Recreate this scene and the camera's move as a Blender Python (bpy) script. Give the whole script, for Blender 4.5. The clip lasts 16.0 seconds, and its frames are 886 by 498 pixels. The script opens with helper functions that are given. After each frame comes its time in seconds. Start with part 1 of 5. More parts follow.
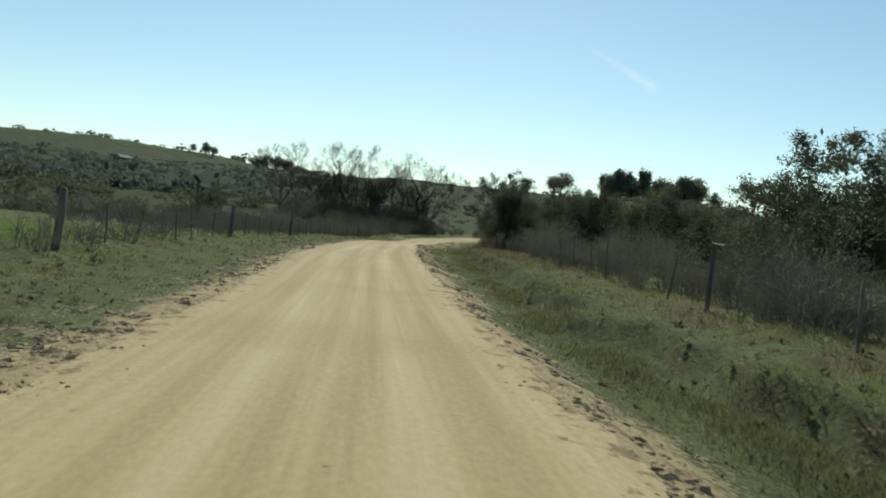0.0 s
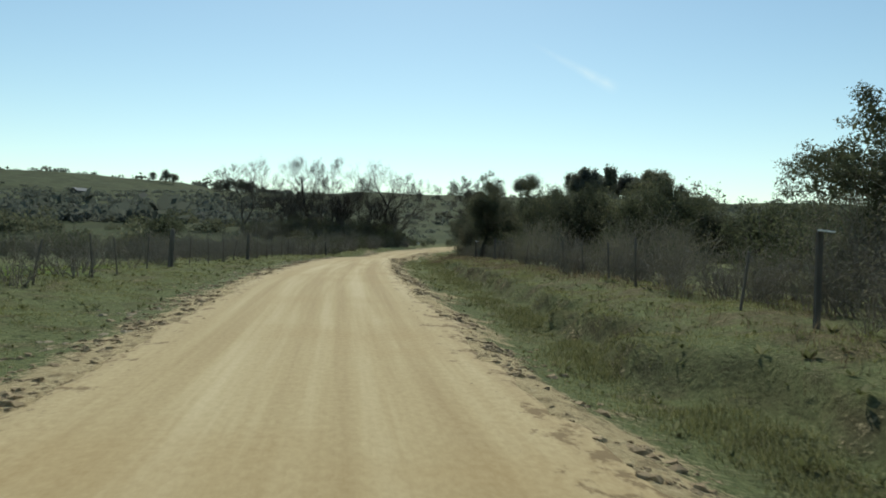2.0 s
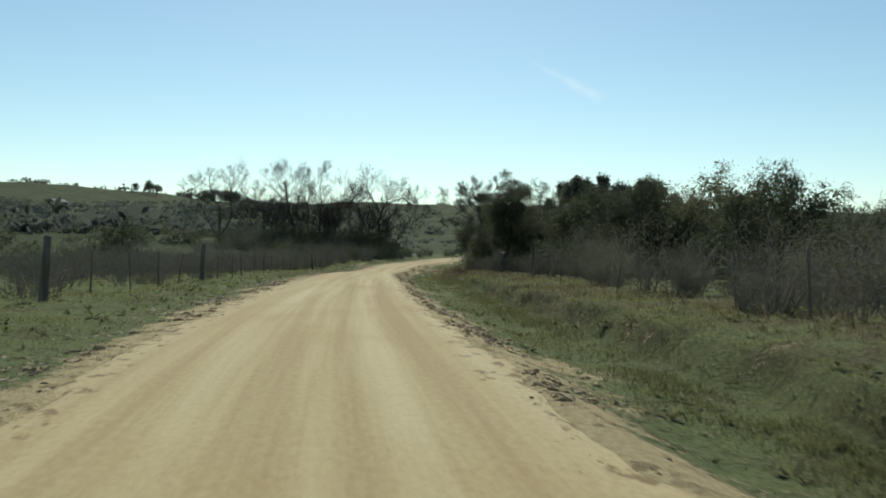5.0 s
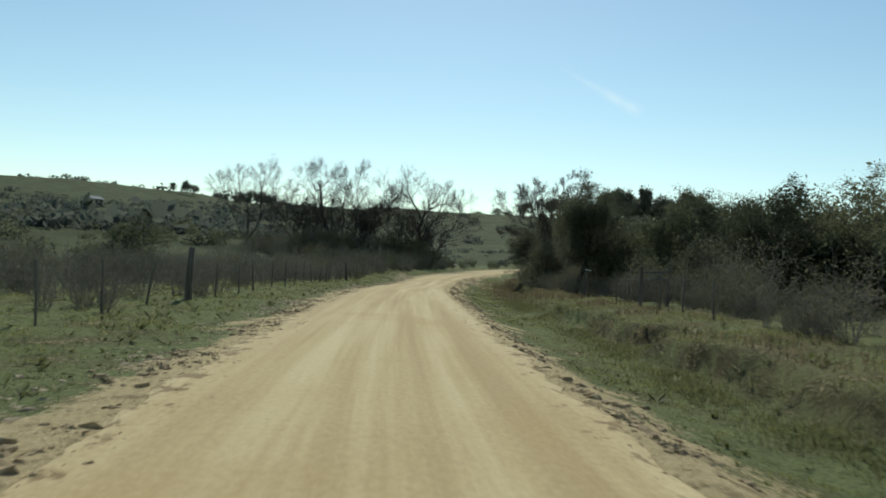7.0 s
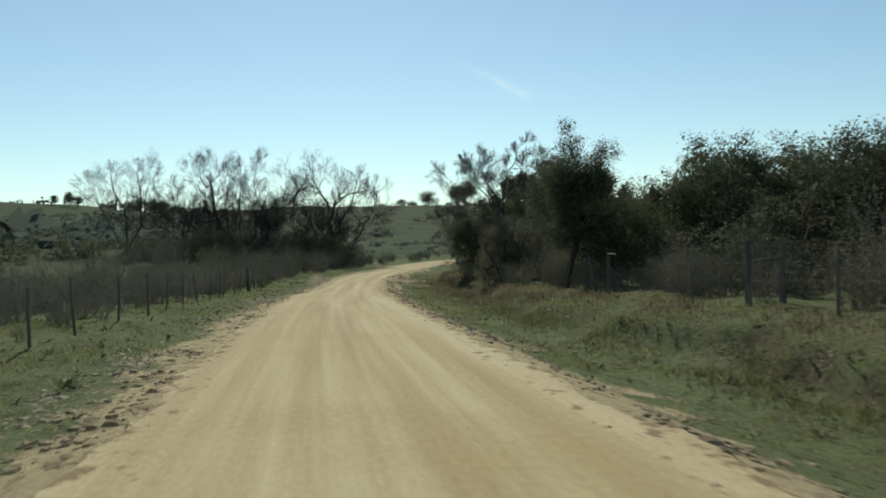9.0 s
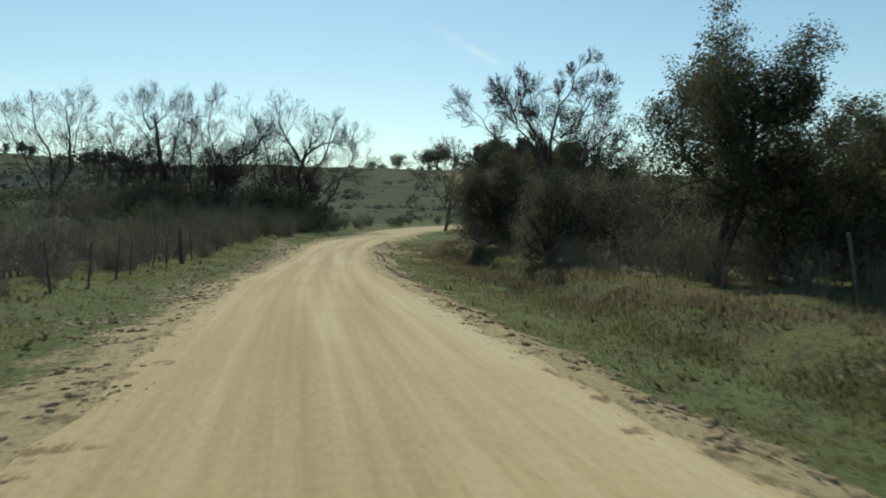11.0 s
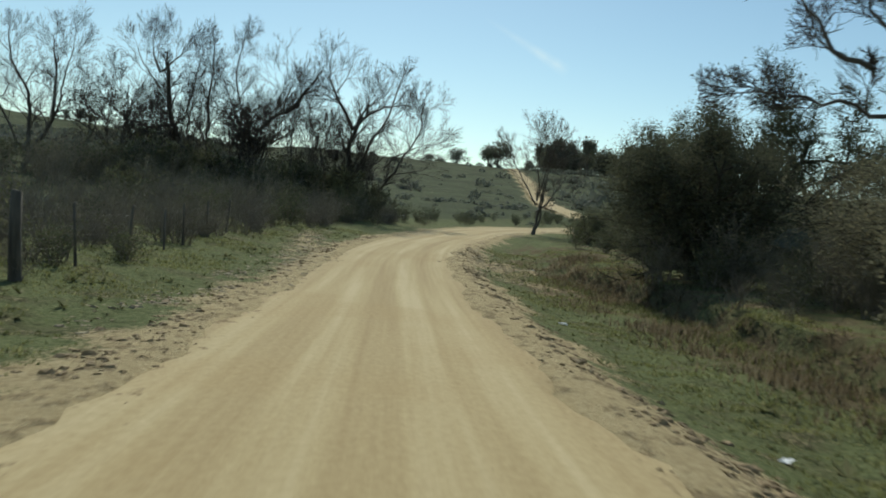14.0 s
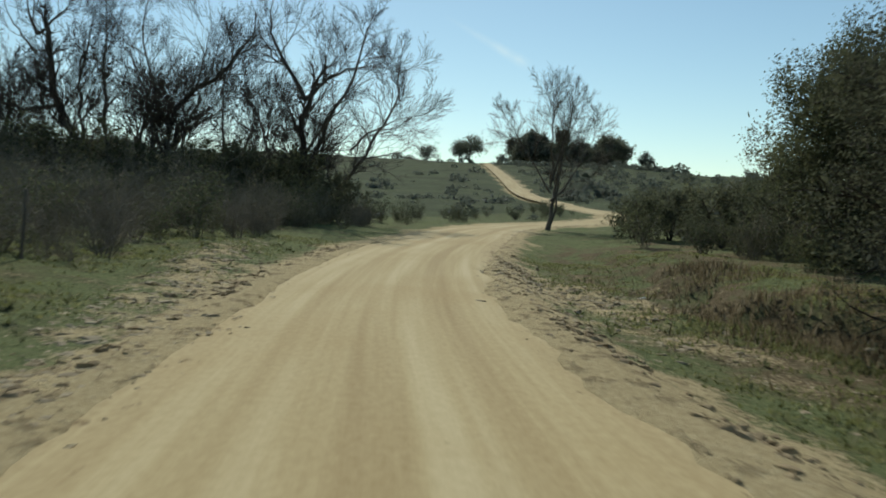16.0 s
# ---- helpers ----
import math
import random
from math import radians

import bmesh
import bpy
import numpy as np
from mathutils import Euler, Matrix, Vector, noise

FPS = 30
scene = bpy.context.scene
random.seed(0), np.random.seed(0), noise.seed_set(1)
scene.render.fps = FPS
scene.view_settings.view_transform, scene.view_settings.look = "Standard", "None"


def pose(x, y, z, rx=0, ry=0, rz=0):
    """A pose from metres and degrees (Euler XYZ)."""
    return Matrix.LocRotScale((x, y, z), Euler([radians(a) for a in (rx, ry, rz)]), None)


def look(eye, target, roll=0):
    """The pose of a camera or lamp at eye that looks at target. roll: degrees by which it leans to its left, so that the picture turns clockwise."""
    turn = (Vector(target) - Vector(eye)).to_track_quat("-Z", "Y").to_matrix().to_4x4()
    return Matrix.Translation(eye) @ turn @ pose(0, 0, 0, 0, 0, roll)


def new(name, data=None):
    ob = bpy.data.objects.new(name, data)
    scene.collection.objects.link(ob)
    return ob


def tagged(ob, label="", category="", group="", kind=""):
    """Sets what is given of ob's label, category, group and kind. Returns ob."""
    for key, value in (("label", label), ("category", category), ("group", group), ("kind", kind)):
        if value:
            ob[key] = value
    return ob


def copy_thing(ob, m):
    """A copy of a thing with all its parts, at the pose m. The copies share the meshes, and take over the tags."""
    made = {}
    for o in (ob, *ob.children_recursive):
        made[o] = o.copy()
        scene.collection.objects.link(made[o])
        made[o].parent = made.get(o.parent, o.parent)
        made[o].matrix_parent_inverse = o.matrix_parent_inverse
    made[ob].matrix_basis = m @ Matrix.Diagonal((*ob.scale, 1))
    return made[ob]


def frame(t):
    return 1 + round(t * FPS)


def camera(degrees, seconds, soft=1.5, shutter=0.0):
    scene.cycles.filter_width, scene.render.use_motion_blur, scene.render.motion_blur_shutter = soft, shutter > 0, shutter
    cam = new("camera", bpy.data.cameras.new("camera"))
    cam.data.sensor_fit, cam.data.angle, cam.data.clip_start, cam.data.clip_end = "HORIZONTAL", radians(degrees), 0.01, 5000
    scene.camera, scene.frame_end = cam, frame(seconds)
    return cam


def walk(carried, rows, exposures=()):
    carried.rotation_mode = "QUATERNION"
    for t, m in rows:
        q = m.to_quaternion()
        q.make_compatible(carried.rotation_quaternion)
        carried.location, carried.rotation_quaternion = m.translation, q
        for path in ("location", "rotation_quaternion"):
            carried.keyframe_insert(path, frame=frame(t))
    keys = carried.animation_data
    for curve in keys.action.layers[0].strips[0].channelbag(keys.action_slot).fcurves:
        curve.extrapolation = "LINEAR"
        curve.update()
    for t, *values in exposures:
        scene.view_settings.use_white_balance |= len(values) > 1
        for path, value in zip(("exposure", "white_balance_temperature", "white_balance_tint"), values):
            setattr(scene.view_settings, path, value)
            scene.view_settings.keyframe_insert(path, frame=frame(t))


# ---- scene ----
import collections

cam = camera(56.0, 16.0, soft=1.8, shutter=0.3)
METRES, EYE, TILT, LEAN, TURN = 100.0, 1.5, -1.2, -5.5, 0.0
ROWS = [
    (0.0, 0.0, 0.0, 0.0, 0.0, 0.0, 0.0),
    (0.5, -0.0004, 0.0117, 0.0003, 1.13, 1.8, 2.02),
    (1.0, -0.0009, 0.0237, 0.0006, 0.83, 2.15, 3.99),
    (1.5, -0.0024, 0.039, 0.0009, -0.37, 1.88, 4.07),
    (2.0, -0.004, 0.0569, 0.0014, -2.04, 0.6, 4.25),
    (2.5, -0.0062, 0.0775, 0.002, -2.41, 0.03, 3.77),
    (3.0, -0.0083, 0.0997, 0.0027, -0.82, -1.12, 2.71),
    (3.5, -0.0106, 0.1219, 0.0034, -1.89, -0.64, 3.11),
    (4.0, -0.0127, 0.145, 0.0043, -2.69, -0.08, 4.26),
    (4.5, -0.0149, 0.1687, 0.005, -3.17, 0.72, 4.82),
    (7.0, -0.0291, 0.3025, 0.0115, -0.66, 2.01, 2.65),
    (7.5, -0.0324, 0.3357, 0.0127, -2.96, 1.86, 4.57),
    (8.0, -0.0358, 0.37, 0.0139, -5.52, 1.45, 7.06),
    (8.5, -0.0395, 0.4059, 0.0149, -6.77, 0.57, 7.89),
    (9.0, -0.0428, 0.4437, 0.0158, -7.18, 0.98, 6.96),
    (9.5, -0.0458, 0.4844, 0.0169, -7.48, -0.78, 7.68),
    (12.0, -0.0474, 0.6798, 0.0206, -9.81, -1.7, 2.6),
    (12.5, -0.0465, 0.7164, 0.021, -8.55, -1.79, 1.73),
    (13.0, -0.0454, 0.753, 0.0212, -7.51, -1.14, 1.09),
    (13.5, -0.0439, 0.7894, 0.0213, -6.84, -1.63, 1.93),
    (14.0, -0.0429, 0.828, 0.0214, -6.15, -1.54, 0.42),
    (14.5, -0.0415, 0.8685, 0.0215, -4.81, -2.2, -0.99),
    (15.0, -0.0401, 0.9102, 0.0216, -4.27, -2.18, 1.51),
    (15.5, -0.0383, 0.9529, 0.0213, -5.9, -1.9, 2.03),
    (16.0, -0.0367, 0.9972, 0.0215, -8.15, -1.65, 3.31),
]
walk(cam, [(t, pose(0, 0, EYE, TILT, LEAN, TURN) @ pose(METRES * x, METRES * y, METRES * z, 90 + pitch, roll, yaw)) for t, x, y, z, yaw, pitch, roll in ROWS],
     exposures=[(0.0, 0.0, 6250, 1), (2.0, -0.02, 6250, 1), (3.0, -0.14, 6250, 1), (4.5, -0.02, 6250, 1), (7.0, 0.0, 6250, 1), (9.5, -0.08, 6250, 1), (12.5, -0.05, 6250, 1), (14.5, -0.12, 6250, 1), (16.0, -0.14, 6250, 1)])


# ---- world, sun ----
SUN_AZ, SUN_EL = 0.0, 38.0   # degrees clockwise from +y, and above the horizon

world = bpy.data.worlds.new("sky")
scene.world = world
world.use_nodes = True
wn, wl = world.node_tree.nodes, world.node_tree.links
wn.clear()
sky = wn.new("ShaderNodeTexSky")
sky.sky_type = "NISHITA"
sky.sun_disc = False
sky.sun_elevation = radians(SUN_EL)
sky.sun_rotation = radians(SUN_AZ)
sky.altitude = 100.0
sky.air_density, sky.dust_density, sky.ozone_density = 1.0, 0.15, 0.6
bg = wn.new("ShaderNodeBackground")
bg.inputs["Strength"].default_value = 0.106
out = wn.new("ShaderNodeOutputWorld")


def wmath(op, a, b=None, c=None):
    n = wn.new("ShaderNodeMath")
    n.operation = op
    for i, v in enumerate((a, b, c)):
        if v is None:
            continue
        if isinstance(v, (int, float)):
            n.inputs[i].default_value = v
        else:
            wl.new(v, n.inputs[i])
    return n.outputs[0]


def wdot(vec_socket, v):
    n = wn.new("ShaderNodeVectorMath")
    n.operation = "DOT_PRODUCT"
    wl.new(vec_socket, n.inputs[0])
    n.inputs[1].default_value = v
    return n.outputs["Value"]


def heading(bearing, up):
    """Unit direction from a bearing clockwise of +y and an elevation, in radians."""
    return Vector((math.sin(bearing) * math.cos(up), math.cos(bearing) * math.cos(up), math.sin(up)))


# thin old vapour trail, high over the hills
trail_a, trail_b = Vector((0.130, 0.963, 0.2355)).normalized(), Vector((0.2345, 0.955, 0.181)).normalized()
trail_n = trail_a.cross(trail_b).normalized()
trail_d = (trail_b - trail_a).normalized()
coord = wn.new("ShaderNodeTexCoord")
across = wmath("ABSOLUTE", wdot(coord.outputs["Generated"], trail_n))
along = wdot(coord.outputs["Generated"], trail_d)
s0, s1 = trail_a.dot(trail_d), trail_b.dot(trail_d)
run = wmath("DIVIDE", wmath("SUBTRACT", along, s0), s1 - s0)
wisp = wn.new("ShaderNodeTexNoise")
wisp.inputs["Scale"].default_value = 60.0
wisp.inputs["Detail"].default_value = 4.0
wl.new(coord.outputs["Generated"], wisp.inputs["Vector"])
half_w = wmath("ADD", 0.003, wmath("MULTIPLY", run, 0.0065))
core = wmath("SUBTRACT", 1.0, wmath("DIVIDE", across, half_w))
core = wmath("MAXIMUM", core, 0.0)
ends = wmath("MINIMUM", wmath("MULTIPLY", run, 1.2), wmath("MULTIPLY", wmath("SUBTRACT", 1.0, run), 7.0))
ends = wmath("MINIMUM", wmath("MAXIMUM", ends, 0.0), 1.0)
mask = wmath("MULTIPLY", wmath("MULTIPLY", core, ends), wmath("MULTIPLY", wisp.outputs["Fac"], 0.62))
mix = wn.new("ShaderNodeMix")
mix.data_type = "RGBA"
wl.new(mask, mix.inputs["Factor"])
wl.new(sky.outputs["Color"], mix.inputs["A"])
mix.inputs["B"].default_value = (9.0, 9.2, 9.4, 1.0)
air = wn.new("ShaderNodeMix")
air.data_type, air.blend_type = "RGBA", "MULTIPLY"
air.inputs["Factor"].default_value = 1.0
wl.new(mix.outputs["Result"], air.inputs["A"])
air.inputs["B"].default_value = (0.965, 1.01, 0.955, 1.0)
wl.new(air.outputs["Result"], bg.inputs["Color"])
wl.new(bg.outputs[0], out.inputs["Surface"])

sun_data = bpy.data.lights.new("sun", "SUN")
sun_data.energy, sun_data.angle, sun_data.color = 3.75, radians(0.55), (1.0, 0.94, 0.84)
sun = new("sun", sun_data)
to_sun = heading(radians(SUN_AZ), radians(SUN_EL))
sun.matrix_world = look(Vector((0, 0, 60)) + to_sun * 20, Vector((0, 0, 60)))


# ---- materials ----
def material(name, rough=0.8, specular=0.3):
    m = bpy.data.materials.new(name)
    m.use_nodes = True
    nt = m.node_tree
    b = nt.nodes["Principled BSDF"]
    b.inputs["Roughness"].default_value = rough
    b.inputs["Specular IOR Level"].default_value = specular
    return m, nt, b


def node(nt, kind, **values):
    n = nt.nodes.new(kind)
    for k, v in values.items():
        n.inputs[k.replace("_", " ")].default_value = v
    return n


def ramp(nt, fac, *stops):
    r = nt.nodes.new("ShaderNodeValToRGB")
    while len(r.color_ramp.elements) < len(stops):
        r.color_ramp.elements.new(0.5)
    for e, (p, c) in zip(r.color_ramp.elements, stops):
        e.position = p
        e.color = (*c, 1) if len(c) == 3 else c
    nt.links.new(fac, r.inputs[0])
    return r.outputs[0]


def blend(nt, fac, a, b, kind="MIX"):
    m = nt.nodes.new("ShaderNodeMix")
    m.data_type, m.blend_type = "RGBA", kind
    for sock, v in (("Factor", fac), ("A", a), ("B", b)):
        if isinstance(v, (int, float)):
            m.inputs[sock].default_value = v
        elif isinstance(v, tuple):
            m.inputs[sock].default_value = (*v, 1)
        else:
            nt.links.new(v, m.inputs[sock])
    return m.outputs["Result"]


def sums(nt, op, a, b):
    n = nt.nodes.new("ShaderNodeMath")
    n.operation = op
    for i, v in enumerate((a, b)):
        if isinstance(v, (int, float)):
            n.inputs[i].default_value = v
        else:
            nt.links.new(v, n.inputs[i])
    return n.outputs[0]


def place_noise(nt, scale, detail=4.0, stretch=None, source="Object", rough=0.55):
    tc = nt.nodes.new("ShaderNodeTexCoord")
    n = node(nt, "ShaderNodeTexNoise", Scale=scale, Detail=detail, Roughness=rough)
    v = tc.outputs[source]
    if stretch:
        mp = nt.nodes.new("ShaderNodeMapping")
        mp.inputs["Scale"].default_value = stretch
        nt.links.new(v, mp.inputs["Vector"])
        v = mp.outputs[0]
    nt.links.new(v, n.inputs["Vector"])
    return n.outputs["Fac"]


def relief(nt, b, height, strength, distance):
    n = node(nt, "ShaderNodeBump", Strength=strength, Distance=distance)
    nt.links.new(height, n.inputs["Height"])
    nt.links.new(n.outputs[0], b.inputs["Normal"])


def attribute(nt, name):
    a = nt.nodes.new("ShaderNodeAttribute")
    a.attribute_name = name
    return a.outputs["Fac"]


def ground_material():
    m, nt, b = material("pasture_soil", 1.0, 0.035)
    big, mid, fine = place_noise(nt, 0.09, 4), place_noise(nt, 0.9, 6), place_noise(nt, 14.0, 6, rough=0.7)
    tuft = place_noise(nt, 4.5, 5, rough=0.7)
    green = ramp(nt, fine, (0.3, (0.090, 0.104, 0.046)), (0.55, (0.172, 0.190, 0.082)), (0.75, (0.28, 0.28, 0.145)))
    dull = ramp(nt, fine, (0.3, (0.060, 0.054, 0.028)), (0.6, (0.15, 0.134, 0.072)), (0.8, (0.26, 0.22, 0.13)))
    col = blend(nt, ramp(nt, mid, (0.48, (0, 0, 0)), (0.70, (1, 1, 1))), green, dull)
    col = blend(nt, ramp(nt, tuft, (0.30, (1, 1, 1)), (0.45, (0, 0, 0))), col, (0.045, 0.048, 0.022))
    col = blend(nt, ramp(nt, tuft, (0.60, (0, 0, 0)), (0.72, (0.7, 0.7, 0.7))), col, (0.20, 0.175, 0.09))
    field = ramp(nt, mid, (0.35, (0.085, 0.13, 0.022)), (0.65, (0.14, 0.18, 0.035)))
    col = blend(nt, attribute(nt, "field"), col, field)
    hill = ramp(nt, big, (0.35, (0.042, 0.049, 0.031)), (0.52, (0.062, 0.073, 0.041)), (0.63, (0.080, 0.096, 0.051)), (0.8, (0.078, 0.076, 0.052)))
    hill = blend(nt, 0.2, hill, col)
    col = blend(nt, attribute(nt, "far"), col, hill)
    dry = ramp(nt, fine, (0.3, (0.10, 0.072, 0.04)), (0.7, (0.23, 0.175, 0.105)))
    col = blend(nt, sums(nt, "MULTIPLY", attribute(nt, "dry"), ramp(nt, mid, (0.4, (0, 0, 0)), (0.55, (1, 1, 1)))), col, dry)
    earth = ramp(nt, fine, (0.3, (0.035, 0.027, 0.015)), (0.55, (0.075, 0.056, 0.032)), (0.75, (0.12, 0.105, 0.05)))
    col = blend(nt, attribute(nt, "cut"), col, earth)
    sand = ramp(nt, fine, (0.25, (0.34, 0.255, 0.135)), (0.5, (0.475, 0.372, 0.205)), (0.75, (0.61, 0.50, 0.305)))
    flake = place_noise(nt, 1.0, 6, (3.4, 2.0, 1), "Object", 0.65)
    soil = ramp(nt, flake, (0.54, (0, 0, 0)), (0.62, (1, 1, 1)))
    sand = blend(nt, sums(nt, "MULTIPLY", soil, 0.65), sand, (0.21, 0.155, 0.088))
    edge = sums(nt, "ADD", attribute(nt, "dirt"), sums(nt, "MULTIPLY", sums(nt, "SUBTRACT", mid, 0.5), 2.2))
    edge = sums(nt, "ADD", edge, sums(nt, "MULTIPLY", sums(nt, "SUBTRACT", fine, 0.5), 1.7))
    col = blend(nt, ramp(nt, edge, (0.36, (0, 0, 0)), (0.72, (1, 1, 1))), col, sand)
    nt.links.new(col, b.inputs["Base Color"])
    relief(nt, b, sums(nt, "ADD", sums(nt, "ADD", fine, mid), sums(nt, "MULTIPLY", soil, 0.5)), 0.9, 0.06)
    return m


def road_material():
    m, nt, b = material("pale_sandy_dirt", 0.95, 0.12)
    uv = "UV"
    streak = place_noise(nt, 1.0, 5, (1.7, 0.035, 1), uv)
    thin = place_noise(nt, 1.0, 4, (9.0, 0.12, 1), uv)
    patch = place_noise(nt, 0.22, 5, None, uv)
    grit = place_noise(nt, 9.0, 6, (1.6, 0.8, 1), uv, 0.75)
    col = ramp(nt, streak, (0.36, (0.35, 0.245, 0.112)), (0.50, (0.46, 0.350, 0.176)), (0.64, (0.61, 0.50, 0.29)))
    col = blend(nt, 0.18, col, ramp(nt, thin, (0.35, (0.40, 0.285, 0.13)), (0.65, (0.60, 0.48, 0.26))))
    col = blend(nt, sums(nt, "MULTIPLY", ramp(nt, patch, (0.5, (0, 0, 0)), (0.68, (1, 1, 1))), 0.5), col, (0.38, 0.255, 0.105))
    col = blend(nt, 0.28, col, ramp(nt, grit, (0.3, (0.28, 0.195, 0.09)), (0.7, (0.64, 0.52, 0.30))))
    tc = nt.nodes.new("ShaderNodeTexCoord")
    split = nt.nodes.new("ShaderNodeSeparateXYZ")
    nt.links.new(tc.outputs["UV"], split.inputs[0])
    out_m = sums(nt, "ABSOLUTE", split.outputs[0], 0.0)
    margin = nt.nodes.new("ShaderNodeMapRange")
    nt.links.new(out_m, margin.inputs["Value"])
    margin.inputs["From Min"].default_value, margin.inputs["From Max"].default_value = 1.5, 2.6
    pale = ramp(nt, grit, (0.3, (0.40, 0.30, 0.155)), (0.7, (0.62, 0.50, 0.29)))
    col = blend(nt, sums(nt, "MULTIPLY", margin.outputs[0], 0.6), col, pale)
    flake = place_noise(nt, 1.0, 6, (3.4, 2.0, 1), uv, 0.65)
    loose = sums(nt, "ADD", flake, sums(nt, "MULTIPLY", margin.outputs[0], 0.27))
    soil = ramp(nt, loose, (0.70, (0, 0, 0)), (0.76, (1, 1, 1)))
    col = blend(nt, sums(nt, "MULTIPLY", soil, 0.85), col, (0.20, 0.135, 0.065))
    nt.links.new(col, b.inputs["Base Color"])
    relief(nt, b, sums(nt, "ADD", sums(nt, "ADD", grit, soil), sums(nt, "MULTIPLY", streak, 2.0)), 0.3, 0.014)
    return m


def bark_material(name, dark, light):
    m, nt, b = material(name, 0.9, 0.2)
    n = place_noise(nt, 5.0, 6, (1, 1, 0.18))
    k = place_noise(nt, 0.8, 3)
    col = ramp(nt, n, (0.3, dark), (0.7, light))
    col = blend(nt, sums(nt, "MULTIPLY", k, 0.4), col, dark)
    nt.links.new(col, b.inputs["Base Color"])
    relief(nt, b, n, 0.7, 0.02)
    return m


def leaf_material(name, dark, light, tip=None, through_light=0.3):
    m, nt, b = material(name, 0.75, 0.08)
    geo = nt.nodes.new("ShaderNodeNewGeometry")
    clump = place_noise(nt, 0.9, 3)
    col = ramp(nt, geo.outputs["Random Per Island"], (0.0, dark), (0.75, light), (1.0, tip or light))
    col = blend(nt, sums(nt, "MULTIPLY", clump, 0.5), col, dark)
    each = nt.nodes.new("ShaderNodeObjectInfo")
    tone = ramp(nt, each.outputs["Random"], (0.0, (0.72, 0.72, 0.74)), (0.5, (1.0, 1.0, 0.96)), (1.0, (1.32, 1.25, 1.08)))
    col = blend(nt, 1.0, col, tone, "MULTIPLY")
    nt.links.new(col, b.inputs["Base Color"])
    tr = nt.nodes.new("ShaderNodeBsdfTranslucent")
    nt.links.new(col, tr.inputs["Color"])
    mx = nt.nodes.new("ShaderNodeMixShader")
    mx.inputs[0].default_value = through_light
    nt.links.new(b.outputs[0], mx.inputs[1])
    nt.links.new(tr.outputs[0], mx.inputs[2])
    nt.links.new(mx.outputs[0], nt.nodes["Material Output"].inputs["Surface"])
    return m


def plain_material(name, dark, light, scale=6.0, rough=0.8, metal=0.0, stretch=None):
    m, nt, b = material(name, rough, 0.3)
    n = place_noise(nt, scale, 5, stretch)
    nt.links.new(ramp(nt, n, (0.3, dark), (0.7, light)), b.inputs["Base Color"])
    b.inputs["Metallic"].default_value = metal
    relief(nt, b, n, 0.4, 0.01)
    return m


GROUND = ground_material()
ROAD = road_material()
CLOD = plain_material("dry_clods", (0.18, 0.122, 0.062), (0.43, 0.32, 0.175), 9.0, 0.95)
CRUST = plain_material("pale_crust", (0.22, 0.165, 0.095), (0.47, 0.38, 0.24), 5.0, 0.95)
BARK_GREY = bark_material("grey_bark", (0.055, 0.048, 0.040), (0.17, 0.15, 0.125))
BARK_DARK = bark_material("dark_bark", (0.030, 0.026, 0.020), (0.10, 0.085, 0.065))
TWIG = bark_material("bare_twigs", (0.040, 0.034, 0.029), (0.110, 0.093, 0.077))
TWIG_PALE = bark_material("pale_twigs", (0.065, 0.055, 0.043), (0.16, 0.135, 0.105))
STEM = bark_material("shrub_stems", (0.125, 0.108, 0.083), (0.29, 0.25, 0.195))
LEAF_DARK = leaf_material("dark_leaves", (0.062, 0.070, 0.042), (0.126, 0.138, 0.078), (0.17, 0.175, 0.105), 0.4)
LEAF_OLIVE = leaf_material("olive_leaves", (0.085, 0.091, 0.057), (0.160, 0.166, 0.101), (0.215, 0.21, 0.135), 0.48)
LEAF_BRUSH = leaf_material("brush_leaves", (0.150, 0.146, 0.100), (0.212, 0.202, 0.136), (0.262, 0.246, 0.17), 0.42)
# distance haze is painted into this colour: lifted and greyed, no atmosphere is built
LEAF_FAR_HAZE = leaf_material("far_leaves_hazed", (0.105, 0.115, 0.094), (0.170, 0.182, 0.148), through_light=0.45)
GRASS = leaf_material("grass_blades", (0.128, 0.140, 0.054), (0.240, 0.252, 0.098), (0.37, 0.345, 0.185), 0.45)
GRASS_LUSH = leaf_material("lush_blades", (0.085, 0.092, 0.040), (0.160, 0.170, 0.076), (0.24, 0.24, 0.12), 0.45)
STRAW = leaf_material("dry_grass", (0.12, 0.095, 0.055), (0.24, 0.195, 0.12), (0.36, 0.30, 0.20), 0.4)
POST_WOOD = plain_material("weathered_post", (0.050, 0.042, 0.033), (0.20, 0.175, 0.14), 7.0, 0.9, 0.0, (1, 1, 0.12))
WIRE = plain_material("galvanised_wire", (0.07, 0.065, 0.06), (0.16, 0.15, 0.14), 3.0, 0.75, 0.3)
WALL_WHITE = plain_material("lime_wash", (0.62, 0.60, 0.56), (0.80, 0.79, 0.75), 1.5)
ROOF_SHEET = plain_material("roof_sheet", (0.16, 0.165, 0.17), (0.26, 0.265, 0.27), 2.0, 0.9)
STONE = plain_material("rough_stone_wall", (0.07, 0.065, 0.06), (0.16, 0.15, 0.135), 2.5)
DARK_OPENING = plain_material("dark_opening", (0.02, 0.02, 0.022), (0.04, 0.04, 0.045), 2.0, 0.3)
WHITE_PAINT = plain_material("white_paint", (0.70, 0.70, 0.68), (0.82, 0.82, 0.80), 4.0, 0.6)


